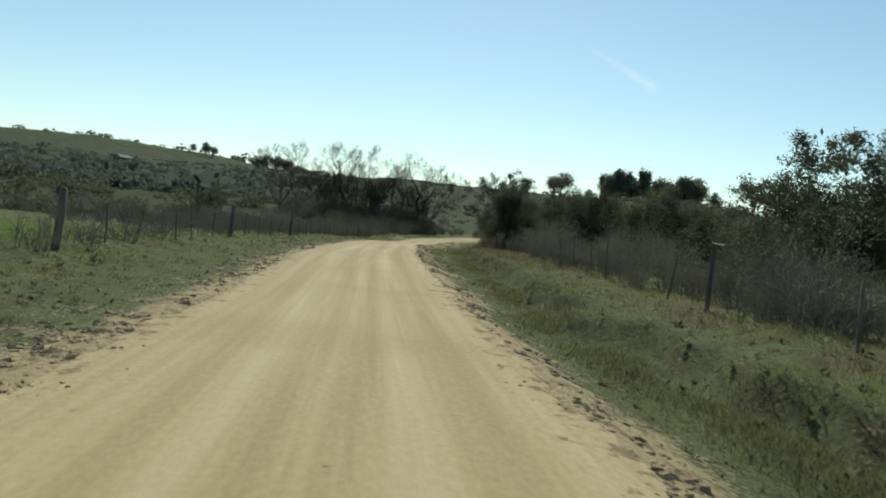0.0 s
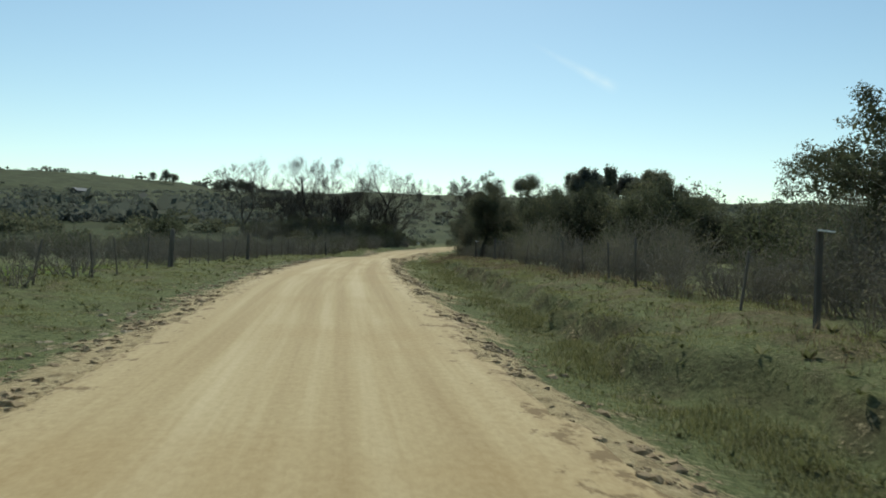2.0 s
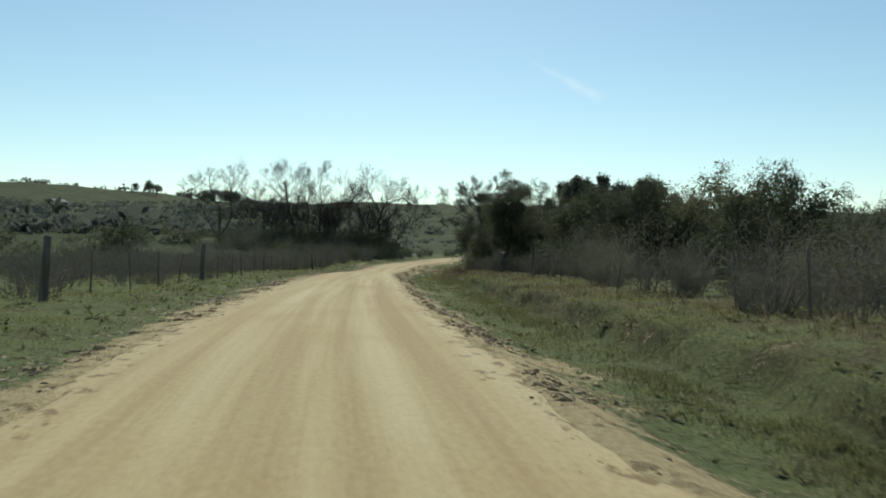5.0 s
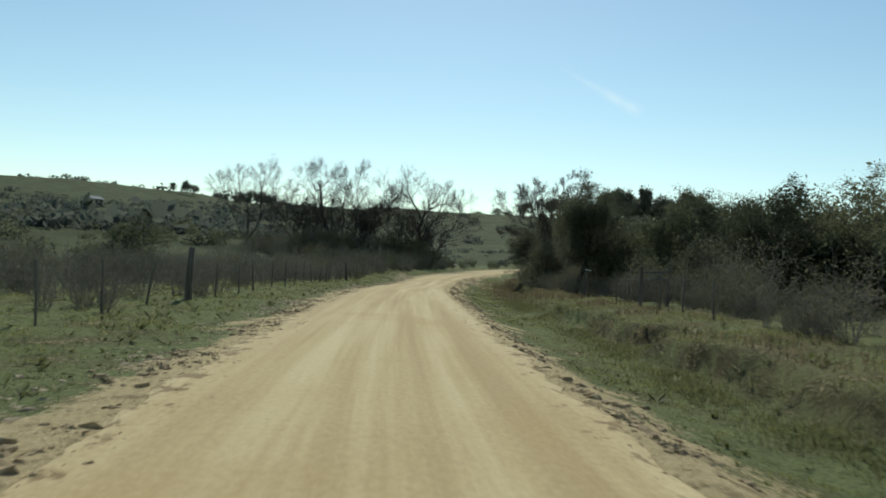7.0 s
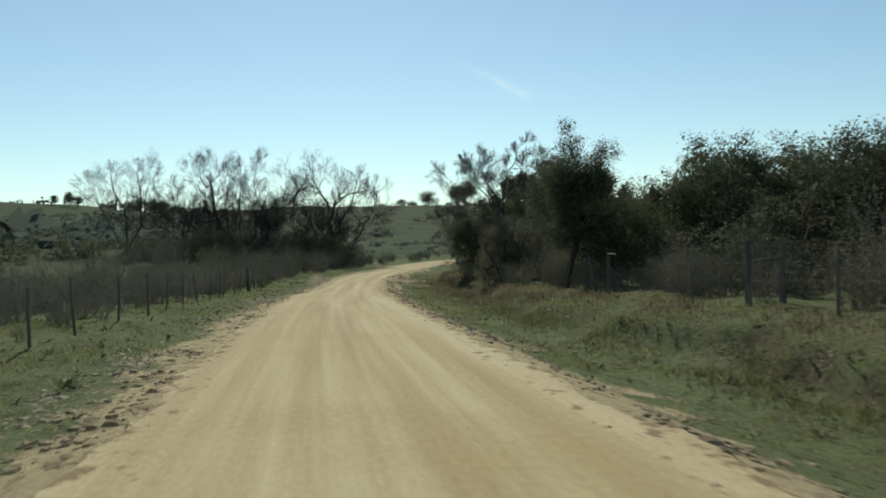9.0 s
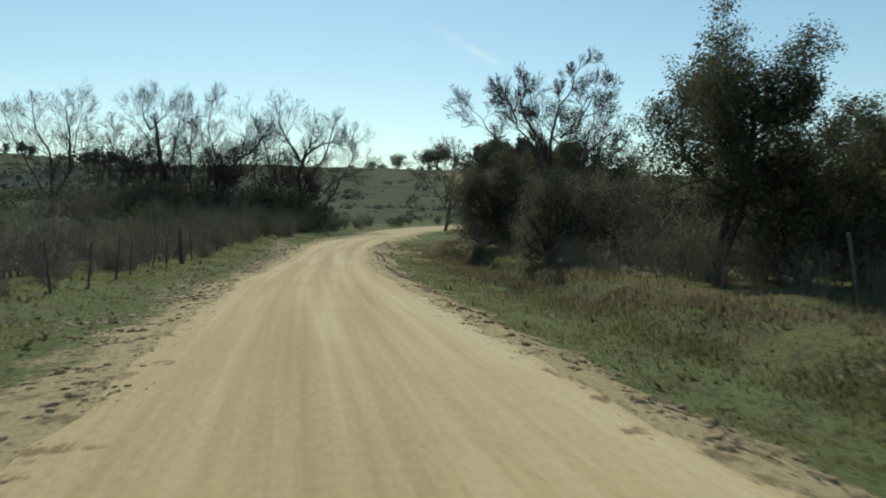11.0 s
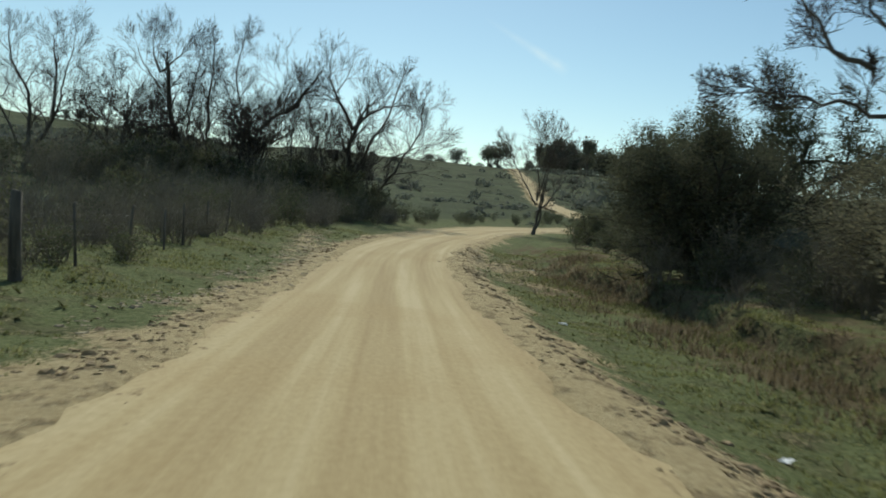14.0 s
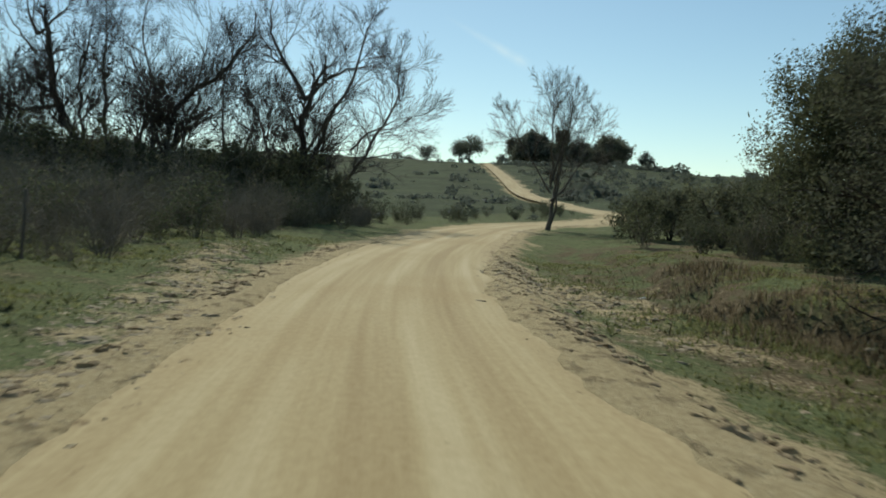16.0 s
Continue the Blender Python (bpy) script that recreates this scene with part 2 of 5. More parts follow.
# ---- terrain ----
CENTRE = [(-70, 6.0), (-30, 2.6), (0, -0.3), (8, -1.0), (20, -2.05), (30, -2.85), (45, -3.7), (60, -4.15), (75, -4.3), (86, -4.15),
          (96, -3.7), (105, -3.2), (113, -2.6), (122, -1.3), (129, 0.2), (136, 2.2), (146, 5.0), (160, 10.3), (176, 21.5), (192, 30.5), (212, 34.0), (234, 36.5), (294, 44.7), (400, 62), (571, 87), (640, 98), (900, 150), (3000, 600)]
HEIGHT = [(-400, 0.0), (0, 0.0), (17, 0.0), (30, 0.2), (48, 0.2), (60, 0.18), (72, 0.12), (85, -0.05), (100, -0.26), (110, -0.2), (120, 0.0), (130, 0.22), (137, 0.42),
          (158, 0.85), (180, 1.6), (192, 2.2), (234, 4.1), (294, 7.4), (400, 17.0), (500, 27.5), (571, 34.0), (640, 35.5), (900, 31.0), (3000, 20.0)]
RIDGE = [(0, 0.0), (40, 0.0), (70, 1.3), (100, 3.3), (150, 5.6), (300, 12.5), (450, 22.5), (600, 33.0), (800, 53.0), (950, 68.0), (1150, 71.0), (2500, 55.0), (4000, 40.0)]
ACROSS = [(-400, 0.0), (-60, -0.3), (-20, -0.35), (-12, -0.1), (-7.5, 0.12), (-5.0, 0.03), (-3.6, -0.06), (-2.5, 0.0), (2.5, 0.0), (3.3, -0.28), (4.3, -0.46), (6.0, -0.50), (400, -0.50)]
BANK = [(-400, 6.2), (0, 5.9), (18, 5.2), (27, 5.8), (45, 6.2), (52, 6.7), (60, 6.8), (70, 6.4), (84, 7.4), (92, 8.4), (104, 8.8), (111, 7.7), (116, 6.6), (124, 6.4), (3000, 6.4)]   # foot of the cut bank, out from the road's middle
STEEP = [(-400, 0.8), (40, 0.8), (48, 1.0), (57, 1.0), (64, 0.25), (80, 0.3), (88, 0.95), (112, 0.95), (120, 0.4), (135, 0.0), (3000, 0.0)]
HALF = [(-100, 2.5), (60, 2.5), (80, 2.32), (100, 2.25), (118, 2.25), (130, 2.45), (700, 2.5)]


def smooth_table(table):
    xs = np.array([p[0] for p in table], float)
    ys = np.array([p[1] for p in table], float)
    slope = np.gradient(ys, xs)

    def value(q):
        q = np.clip(np.asarray(q, float), xs[0], xs[-1])
        i = np.clip(np.searchsorted(xs, q) - 1, 0, len(xs) - 2)
        h = xs[i + 1] - xs[i]
        s = (q - xs[i]) / h
        return ((2 * s ** 3 - 3 * s ** 2 + 1) * ys[i] + (s ** 3 - 2 * s ** 2 + s) * h * slope[i]
                + (-2 * s ** 3 + 3 * s ** 2) * ys[i + 1] + (s ** 3 - s ** 2) * h * slope[i + 1])
    return value


centre_at, height_at, ridge_at = smooth_table(CENTRE), smooth_table(HEIGHT), smooth_table(RIDGE)


def step(a, b, v):
    s = np.clip((np.asarray(v, float) - a) / (b - a), 0, 1)
    return s * s * (3 - 2 * s)


class Waves:
    """Cheap smooth noise: a sum of slanted sines."""

    def __init__(self, seed, scale, n=7):
        r = np.random.RandomState(seed)
        a, k = r.uniform(0, 6.283, n), r.uniform(0.6, 1.7, n) / scale
        self.kx, self.ky, self.p = np.cos(a) * k, np.sin(a) * k, r.uniform(0, 6.283, n)

    def __call__(self, x, y):
        x, y = np.asarray(x, float), np.asarray(y, float)
        v = np.zeros(np.broadcast(x, y).shape)
        for kx, ky, p in zip(self.kx, self.ky, self.p):
            v = v + np.sin(kx * x * 6.283 + ky * y * 6.283 + p)
        return v / len(self.kx) ** 0.5


lump_s, lump_m, lump_l, lump_h = Waves(1, 1.1), Waves(2, 3.6), Waves(3, 22.0), Waves(4, 160.0)
patchy, edge_wave, edge_fine = Waves(5, 5.0), Waves(6, 7.0), Waves(7, 1.5)


def road_offset(x, y):
    """Signed distance from the road's middle line, plus to the right."""
    c = centre_at(y)
    slant = (centre_at(y + 1.0) - centre_at(y - 1.0)) / 2.0
    return (x - c) / np.sqrt(1 + slant ** 2)


def bank(x, y, u):
    """How far out from the foot of the cut bank, and how steep the bank is there."""
    ragged = 0.22 * edge_fine(x, y) + 0.30 * patchy(x, y)
    return u + ragged - np.interp(y, [p[0] for p in BANK], [p[1] for p in BANK]), np.interp(y, [p[0] for p in STEEP], [p[1] for p in STEEP])


def half_width(y):
    return np.interp(y, [p[0] for p in HALF], [p[1] for p in HALF])


def terrain(x, y):
    x, y = np.asarray(x, float), np.asarray(y, float)
    u = road_offset(x, y)
    d = np.hypot(x, y - 60)
    bearing = np.arctan2(x, y - 60)
    left = step(0.02, -0.38, bearing) * step(30, 85, d) * step(20, 75, y)
    z = height_at(y) * (1 - left) + ridge_at(d) * left
    near = 1 - step(118, 150, y) * 0.75
    z = z + np.interp(u, [p[0] for p in ACROSS], [p[1] for p in ACROSS]) * near * (1 - step(200, 260, y))
    s, k = bank(x, y, u)
    rise = k * step(-0.3, 0.35, s) * 0.62 + k * step(0.2, 2.6, s) * 0.16 + (1 - k) * step(-2.2, 2.2, s) * 0.68
    z = z + rise * near * (1 - step(200, 260, y)) * (u > 0)
    off = step(2.6, 5.0, np.abs(u))
    z = z + off * (lump_s(x, y) * 0.022 + lump_m(x, y) * 0.05) * (1 - step(60, 200, d) * 0.5)
    z = z + off * spoil_at(x, y) * (0.16 + 0.06 * lump_s(x * 1.3, y * 1.3))
    z = z + step(12, 40, np.abs(u)) * lump_l(x, y) * 0.25
    z = z + step(200, 600, d) * step(20, 120, np.abs(u)) * lump_h(x, y) * 2.0
    return z


def spoil_at(x, y):
    """Low heaps of graded soil on both verges before the bend."""
    return np.exp(-(((x - 1.9) / 1.7) ** 2 + ((y - 117.5) / 6.0) ** 2)) + np.exp(-(((x + 6.0) / 0.8) ** 2 + ((y - 115.0) / 9.0) ** 2))


def ground_z(x, y):
    return float(terrain(x, y))


def spread_axis(lo, hi, fine, a, b, grow):
    """Grid lines: even between a and b, ever wider outside, out to lo and hi."""
    mid = list(np.arange(a, b + 1e-6, fine))
    for sign, start, end in ((1, b, hi), (-1, a, lo)):
        p, s = start, fine
        while sign * (end - p) > 0:
            s *= grow
            p += sign * s
            mid.append(p)
    return np.array(sorted(mid))


def sheet(name, verts, faces, mat, smooth=True):
    me = bpy.data.meshes.new(name)
    me.from_pydata([tuple(v) for v in verts], [], faces)
    if smooth:
        me.polygons.foreach_set("use_smooth", [True] * len(me.polygons))
    me.materials.append(mat)
    return me


def build_ground():
    xs, ys = spread_axis(-2600, 2600, 0.21, -11, 9, 1.09), spread_axis(-500, 3200, 0.45, -2, 150, 1.06)
    X, Y = np.meshgrid(xs, ys)
    Z = terrain(X, Y)
    u = road_offset(X, Y)
    edge = half_width(Y) - 0.3 * step(80, 100, Y) * step(128, 112, Y) * (u > 0)
    Z = Z - 0.16 * (1 - step(edge - 0.6, edge - 0.12, np.abs(u))) - step(200, 300, Y) * 0.3 * (1 - step(3, 6, np.abs(u)))
    nx, ny = len(xs), len(ys)
    idx = np.arange(nx * ny).reshape(ny, nx)
    faces = np.stack([idx[:-1, :-1], idx[:-1, 1:], idx[1:, 1:], idx[1:, :-1]], -1).reshape(-1, 4).tolist()
    me = sheet("ground", np.stack([X, Y, Z], -1).reshape(-1, 3), faces, GROUND)
    w = edge_wave(X, Y)
    wide = 3.15 + 0.3 * step(22, 50, Y)
    out_l, out_r = -u - w * 0.25, u + w * 0.3
    left_spill = (0.72 * step(wide + 0.5, wide - 0.8, out_l) + 0.5 * step(3.0, 2.5, -u)) * (u < 0)
    right_spill = (0.74 * step(4.2, 2.7, out_r) + 0.5 * step(3.0, 2.5, u)) * (u > 0)
    dirt = np.maximum(left_spill, right_spill)
    spoil = spoil_at(X, Y)
    dirt = np.clip(np.maximum(dirt, spoil * 0.8), 0, 1.3) * (Y < 700)
    field = step(-10.3, -12.5, X + 0.6 * patchy(X, Y)) * step(46, 30, Y + 0.25 * X + 4 * lump_l(X, Y)) * step(-75, -50, X + 6 * lump_l(Y, X))
    far = np.maximum(step(110, 190, np.hypot(X, Y - 40)), step(52, 78, Y) * step(-9.5, -15, u))
    dry = step(5.6 - 2.2 * step(100, 112, Y), 7.4 - 2.2 * step(100, 112, Y), u) * step(13, 9, u) * (Y < 135) * (0.45 + 0.5 * step(66, 82, Y))
    s, k = bank(X, Y, u)
    cut = np.exp(-((s - 0.02) / 0.33) ** 2) * k * (u > 0) * (Y > -20) * np.clip(0.75 + 0.35 * lump_m(X, Y), 0.2, 1)
    for key, val in (("dirt", dirt), ("field", field), ("far", far), ("dry", dry), ("cut", cut)):
        me.attributes.new(key, "FLOAT", "POINT").data.foreach_set("value", val.reshape(-1).astype(np.float32))
    return tagged(new("ground", me), "rolling pasture with grassy verges beside a dirt road", "ground", kind="structure")


def build_road():
    ys = np.concatenate([np.arange(-60, 200, 0.45), np.arange(200, 640, 2.0)])
    cols = np.linspace(-1, 1, 25)
    c = centre_at(ys)
    slant = (centre_at(ys + 1.0) - centre_at(ys - 1.0)) / 2.0
    nrm = np.sqrt(1 + slant ** 2)
    px, py = 1 / nrm, -slant / nrm
    along_m = np.concatenate([[0], np.cumsum(np.hypot(np.diff(c), np.diff(ys)))])
    verts, uvs = [], []
    rut = Waves(9, 2.2)
    for i, y in enumerate(ys):
        half = float(half_width(y))
        half_l = half + 0.16 * edge_wave(c[i], y) * 0.6 + 0.13 * edge_fine(c[i], y)
        half_r = half - 0.3 * float(step(80, 100, y) * step(128, 112, y)) + 0.16 * edge_wave(c[i] + 50, y) * 0.6 + 0.13 * edge_fine(c[i] + 50, y)
        base = float(height_at(y)) if y < 140 else None
        for s in cols:
            off = s * (half_l if s < 0 else half_r)
            x, yy = c[i] + px[i] * off, y + py[i] * off
            zb = base if base is not None else float(height_at(yy)) * (1 - step(140, 150, y)) + float(height_at(y)) * step(140, 150, y)
            if y > 240:
                zb = float(terrain(c[i], y)) + 0.25
            crown = 0.055 * (1 - s * s) - 0.06 * max(0.0, abs(s) - 0.92) / 0.08
            tracks = -0.014 * (math.exp(-((abs(off - 0.1) - 0.85) / 0.22) ** 2))
            verts.append((x, yy, zb + crown + tracks + 0.006 * float(rut(x * 1.5, yy * 0.3))))
            uvs.append((off, along_m[i]))
    n = len(cols)
    faces = [(i * n + j, i * n + j + 1, (i + 1) * n + j + 1, (i + 1) * n + j) for i in range(len(ys) - 1) for j in range(n - 1)]
    me = sheet("road", verts, faces, ROAD)
    layer = me.uv_layers.new(name="UVMap")
    loops = np.zeros(len(me.loops), dtype=np.int32)
    me.loops.foreach_get("vertex_index", loops)
    layer.data.foreach_set("uv", np.array(uvs, np.float32)[loops].reshape(-1))
    return tagged(new("road", me), "pale sandy dirt road with faint wheel tracks", "road", kind="structure")


build_ground()
build_road()


# ---- building helpers ----
def part(name, me, parent, label="", m=None):
    ob = new(name, me)
    ob.parent = parent
    if m is not None:
        ob.matrix_basis = m
    if label:
        tagged(ob, label)
    return ob


def holder(name, m):
    e = new(name)
    e.matrix_basis = m
    return e


def mesh_of(name, verts, faces, mat, smooth=False):
    me = bpy.data.meshes.new(name)
    verts = np.asarray(verts, np.float32).reshape(-1, 3)
    faces = np.asarray(faces, np.int32)
    k = faces.shape[1]
    me.vertices.add(len(verts))
    me.vertices.foreach_set("co", verts.reshape(-1))
    me.loops.add(faces.size)
    me.loops.foreach_set("vertex_index", faces.reshape(-1))
    me.polygons.add(len(faces))
    me.polygons.foreach_set("loop_start", np.arange(0, faces.size, k, dtype=np.int32))
    me.polygons.foreach_set("loop_total", np.full(len(faces), k, dtype=np.int32))
    me.polygons.foreach_set("use_smooth", np.full(len(faces), smooth))
    me.update(calc_edges=True)
    me.materials.append(mat)
    return me


def tubes(polylines, sides):
    """Tapered tubes round polylines of (points, radii); returns verts and quad faces. Lines of one length are done together."""
    V, F, base = [], [], 0
    ang = np.arange(sides) / sides * 2 * math.pi
    ca, sa = np.cos(ang), np.sin(ang)
    by_length = collections.defaultdict(list)
    for pts, rad in polylines:
        by_length[len(pts)].append((pts, rad))
    for n, group in by_length.items():
        pts = np.array([p for p, _ in group], float)
        rad = np.array([r for _, r in group], float)
        tan = np.gradient(pts, axis=1)
        tan /= np.linalg.norm(tan, axis=2, keepdims=True) + 1e-9
        ref = np.where(np.abs(tan[:, :1, 2:]) > 0.9, np.array([0.31, 0.77, 0.55]), np.array([0, 0, 1.0]))
        side = np.cross(tan, np.broadcast_to(ref, tan.shape))
        side /= np.linalg.norm(side, axis=2, keepdims=True) + 1e-9
        up = np.cross(side, tan)
        ring = pts[:, :, None, :] + (side[:, :, None, :] * ca[None, None, :, None] + up[:, :, None, :] * sa[None, None, :, None]) * rad[:, :, None, None]
        V.append(ring.reshape(-1, 3))
        i = base + (np.arange(len(group))[:, None, None] * n + np.arange(n - 1)[None, :, None]) * sides
        j = np.arange(sides)[None, None, :]
        k = (j + 1) % sides
        F.append(np.stack([i + j, i + k, i + sides + k, i + sides + j], -1).reshape(-1, 4))
        base += len(group) * n * sides
    return np.concatenate(V), np.concatenate(F)


def cross(a, b):
    return np.array((a[1] * b[2] - a[2] * b[1], a[2] * b[0] - a[0] * b[2], a[0] * b[1] - a[1] * b[0]))


def unit(a):
    return a / math.sqrt(a[0] * a[0] + a[1] * a[1] + a[2] * a[2])


def grow(rng, start, way, length, radius, levels, out_lines, level=0):
    """Grows one branch and its side branches. levels: per level a dict of n, angle, ratio, bend, rise, first."""
    spec = levels[level]
    n = spec.get("parts", 6)
    pts, d, p = [np.array(start, float)], np.array(way, float), np.array(start, float)
    wander = rng.normal(0, spec["bend"], (n, 3))
    wander[:, 2] += spec["rise"]
    for i in range(n):
        d = unit(d + wander[i])
        p = p + d * (length / n)
        pts.append(p)
    pts = np.array(pts)
    tip = spec.get("tip", 0.25)
    rad = radius * np.linspace(1, tip, n + 1)
    out_lines.append((level, pts, rad))
    if level + 1 >= len(levels):
        return
    count = spec["n"]
    count = max(1, int(round(count * rng.uniform(0.75, 1.25))))
    turn = rng.uniform(0, 6.283)
    for c in range(count):
        f = spec["first"] + (1 - spec["first"]) * (c + rng.uniform(0.2, 0.9)) / count
        f = min(f, 0.98)
        q = f * n
        i = min(int(q), n - 1)
        at = pts[i] + (pts[i + 1] - pts[i]) * (q - i)
        ax = unit(pts[i + 1] - pts[i])
        a = unit(cross(ax, (0.3, 0.5, 0.81)))
        b = cross(ax, a)
        turn += 2.4 + rng.uniform(-0.5, 0.5)
        lean = math.radians(spec["angle"] * rng.uniform(0.7, 1.3))
        w = ax * math.cos(lean) + (a * math.cos(turn) + b * math.sin(turn)) * math.sin(lean)
        r = rad[i] * rng.uniform(0.5, 0.75)
        grow(rng, at, w, length * spec["ratio"] * rng.uniform(0.7, 1.25) * (1.15 - 0.45 * f), r, levels, out_lines, level + 1)


def leaf_quads(rng, centres, total, size, spread, flat=0.0):
    """Small diamond leaves scattered round centres."""
    c = np.asarray(centres, float)[rng.randint(0, len(centres), total)]
    n = len(c)
    c = c + rng.normal(0, 1, (n, 3)) * np.asarray(spread)
    a = rng.normal(0, 1, (n, 3))
    a[:, 2] *= 1 - flat
    a /= np.linalg.norm(a, axis=1, keepdims=True)
    b = np.cross(a, rng.normal(0, 1, (n, 3)))
    b /= np.linalg.norm(b, axis=1, keepdims=True) + 1e-9
    s = size * rng.uniform(0.6, 1.4, (n, 1))
    v = np.stack([c - a * s, c + b * s * 0.45, c + a * s, c - b * s * 0.45], 1).reshape(-1, 3)
    return v, np.arange(n * 4).reshape(-1, 4)


def line_mesh(name, lines, low, high, sides, mat):
    chosen = [(p, r) for lv, p, r in lines if low <= lv <= high]
    v, f = tubes(chosen, sides)
    return mesh_of(name, v, f, mat, True)


def tips(lines, level, fracs=(1.0,)):
    got = []
    for lv, p, r in lines:
        if lv == level:
            for f in fracs:
                q = f * (len(p) - 1)
                i = min(int(q), len(p) - 2)
                got.append(p[i] + (p[i + 1] - p[i]) * (q - i))
    return np.array(got)


# ---- trees ----
def bare_tree(seed, height, stems, name="bare_tree", label="", spread=22, twig_mat=TWIG, at=(0, 0), dense=1.0, rmin=1.0, lean=(0, 0), girth=0.021, fan=1.0, crook=1.0, lift=1.0):
    """A leafless tree whose few stems fork near the ground into rising limbs and fine twigs."""
    rng = np.random.RandomState(seed)
    lines = []
    levels = [
        dict(n=7, angle=40 * fan, ratio=0.50, bend=0.15, rise=0.03, first=0.22, parts=11, tip=0.2),
        dict(n=7 * dense, angle=38 * fan, ratio=0.55, bend=0.18, rise=0.07, first=0.2, parts=8, tip=0.24),
        dict(n=7 * dense, angle=35 * fan, ratio=0.6, bend=0.15, rise=0.09, first=0.15, parts=5, tip=0.3),
        dict(n=5 * dense, angle=30 * fan, ratio=0.62, bend=0.13, rise=0.09, first=0.12, parts=3, tip=0.35),
        dict(n=0, angle=26, ratio=0.5, bend=0.12, rise=0.08, first=0.1, parts=2, tip=0.5),
    ]
    for spec in levels:
        spec["bend"] *= crook
        spec["rise"] *= lift
    for i in range(stems):
        a = 6.283 * (i + rng.uniform(0, 0.6)) / stems
        t = math.radians(spread * rng.uniform(0.5, 1.2)) if stems > 1 else math.radians(4)
        w = (math.cos(a) * math.sin(t) + lean[0], math.sin(a) * math.sin(t) + lean[1], math.cos(t))
        w = np.array(w) / np.linalg.norm(w)
        grow(rng, (math.cos(a) * 0.16 * (stems > 1), math.sin(a) * 0.16 * (stems > 1), -0.1), w, height * rng.uniform(0.8, 1.0), height * girth, levels, lines)
    lines = [(lv, p, np.maximum(r, 0.0075 * rmin)) for lv, p, r in lines]
    e = holder(name, Matrix.Translation((at[0], at[1], ground_z(*at))))
    tagged(e, label, "tree")
    for lv, p, r in lines:
        if lv == 0:
            part("trunk", line_mesh("trunk", [(lv, p, r)], 0, 0, 7, BARK_GREY), e)
        elif lv == 1:
            part("bough", line_mesh("bough", [(lv, p, r)], 1, 1, 5, BARK_GREY), e)
    tagged(part("twig_spray", line_mesh("twig_spray", lines, 2, 4, 3, twig_mat), e), kind="stuff")
    return e


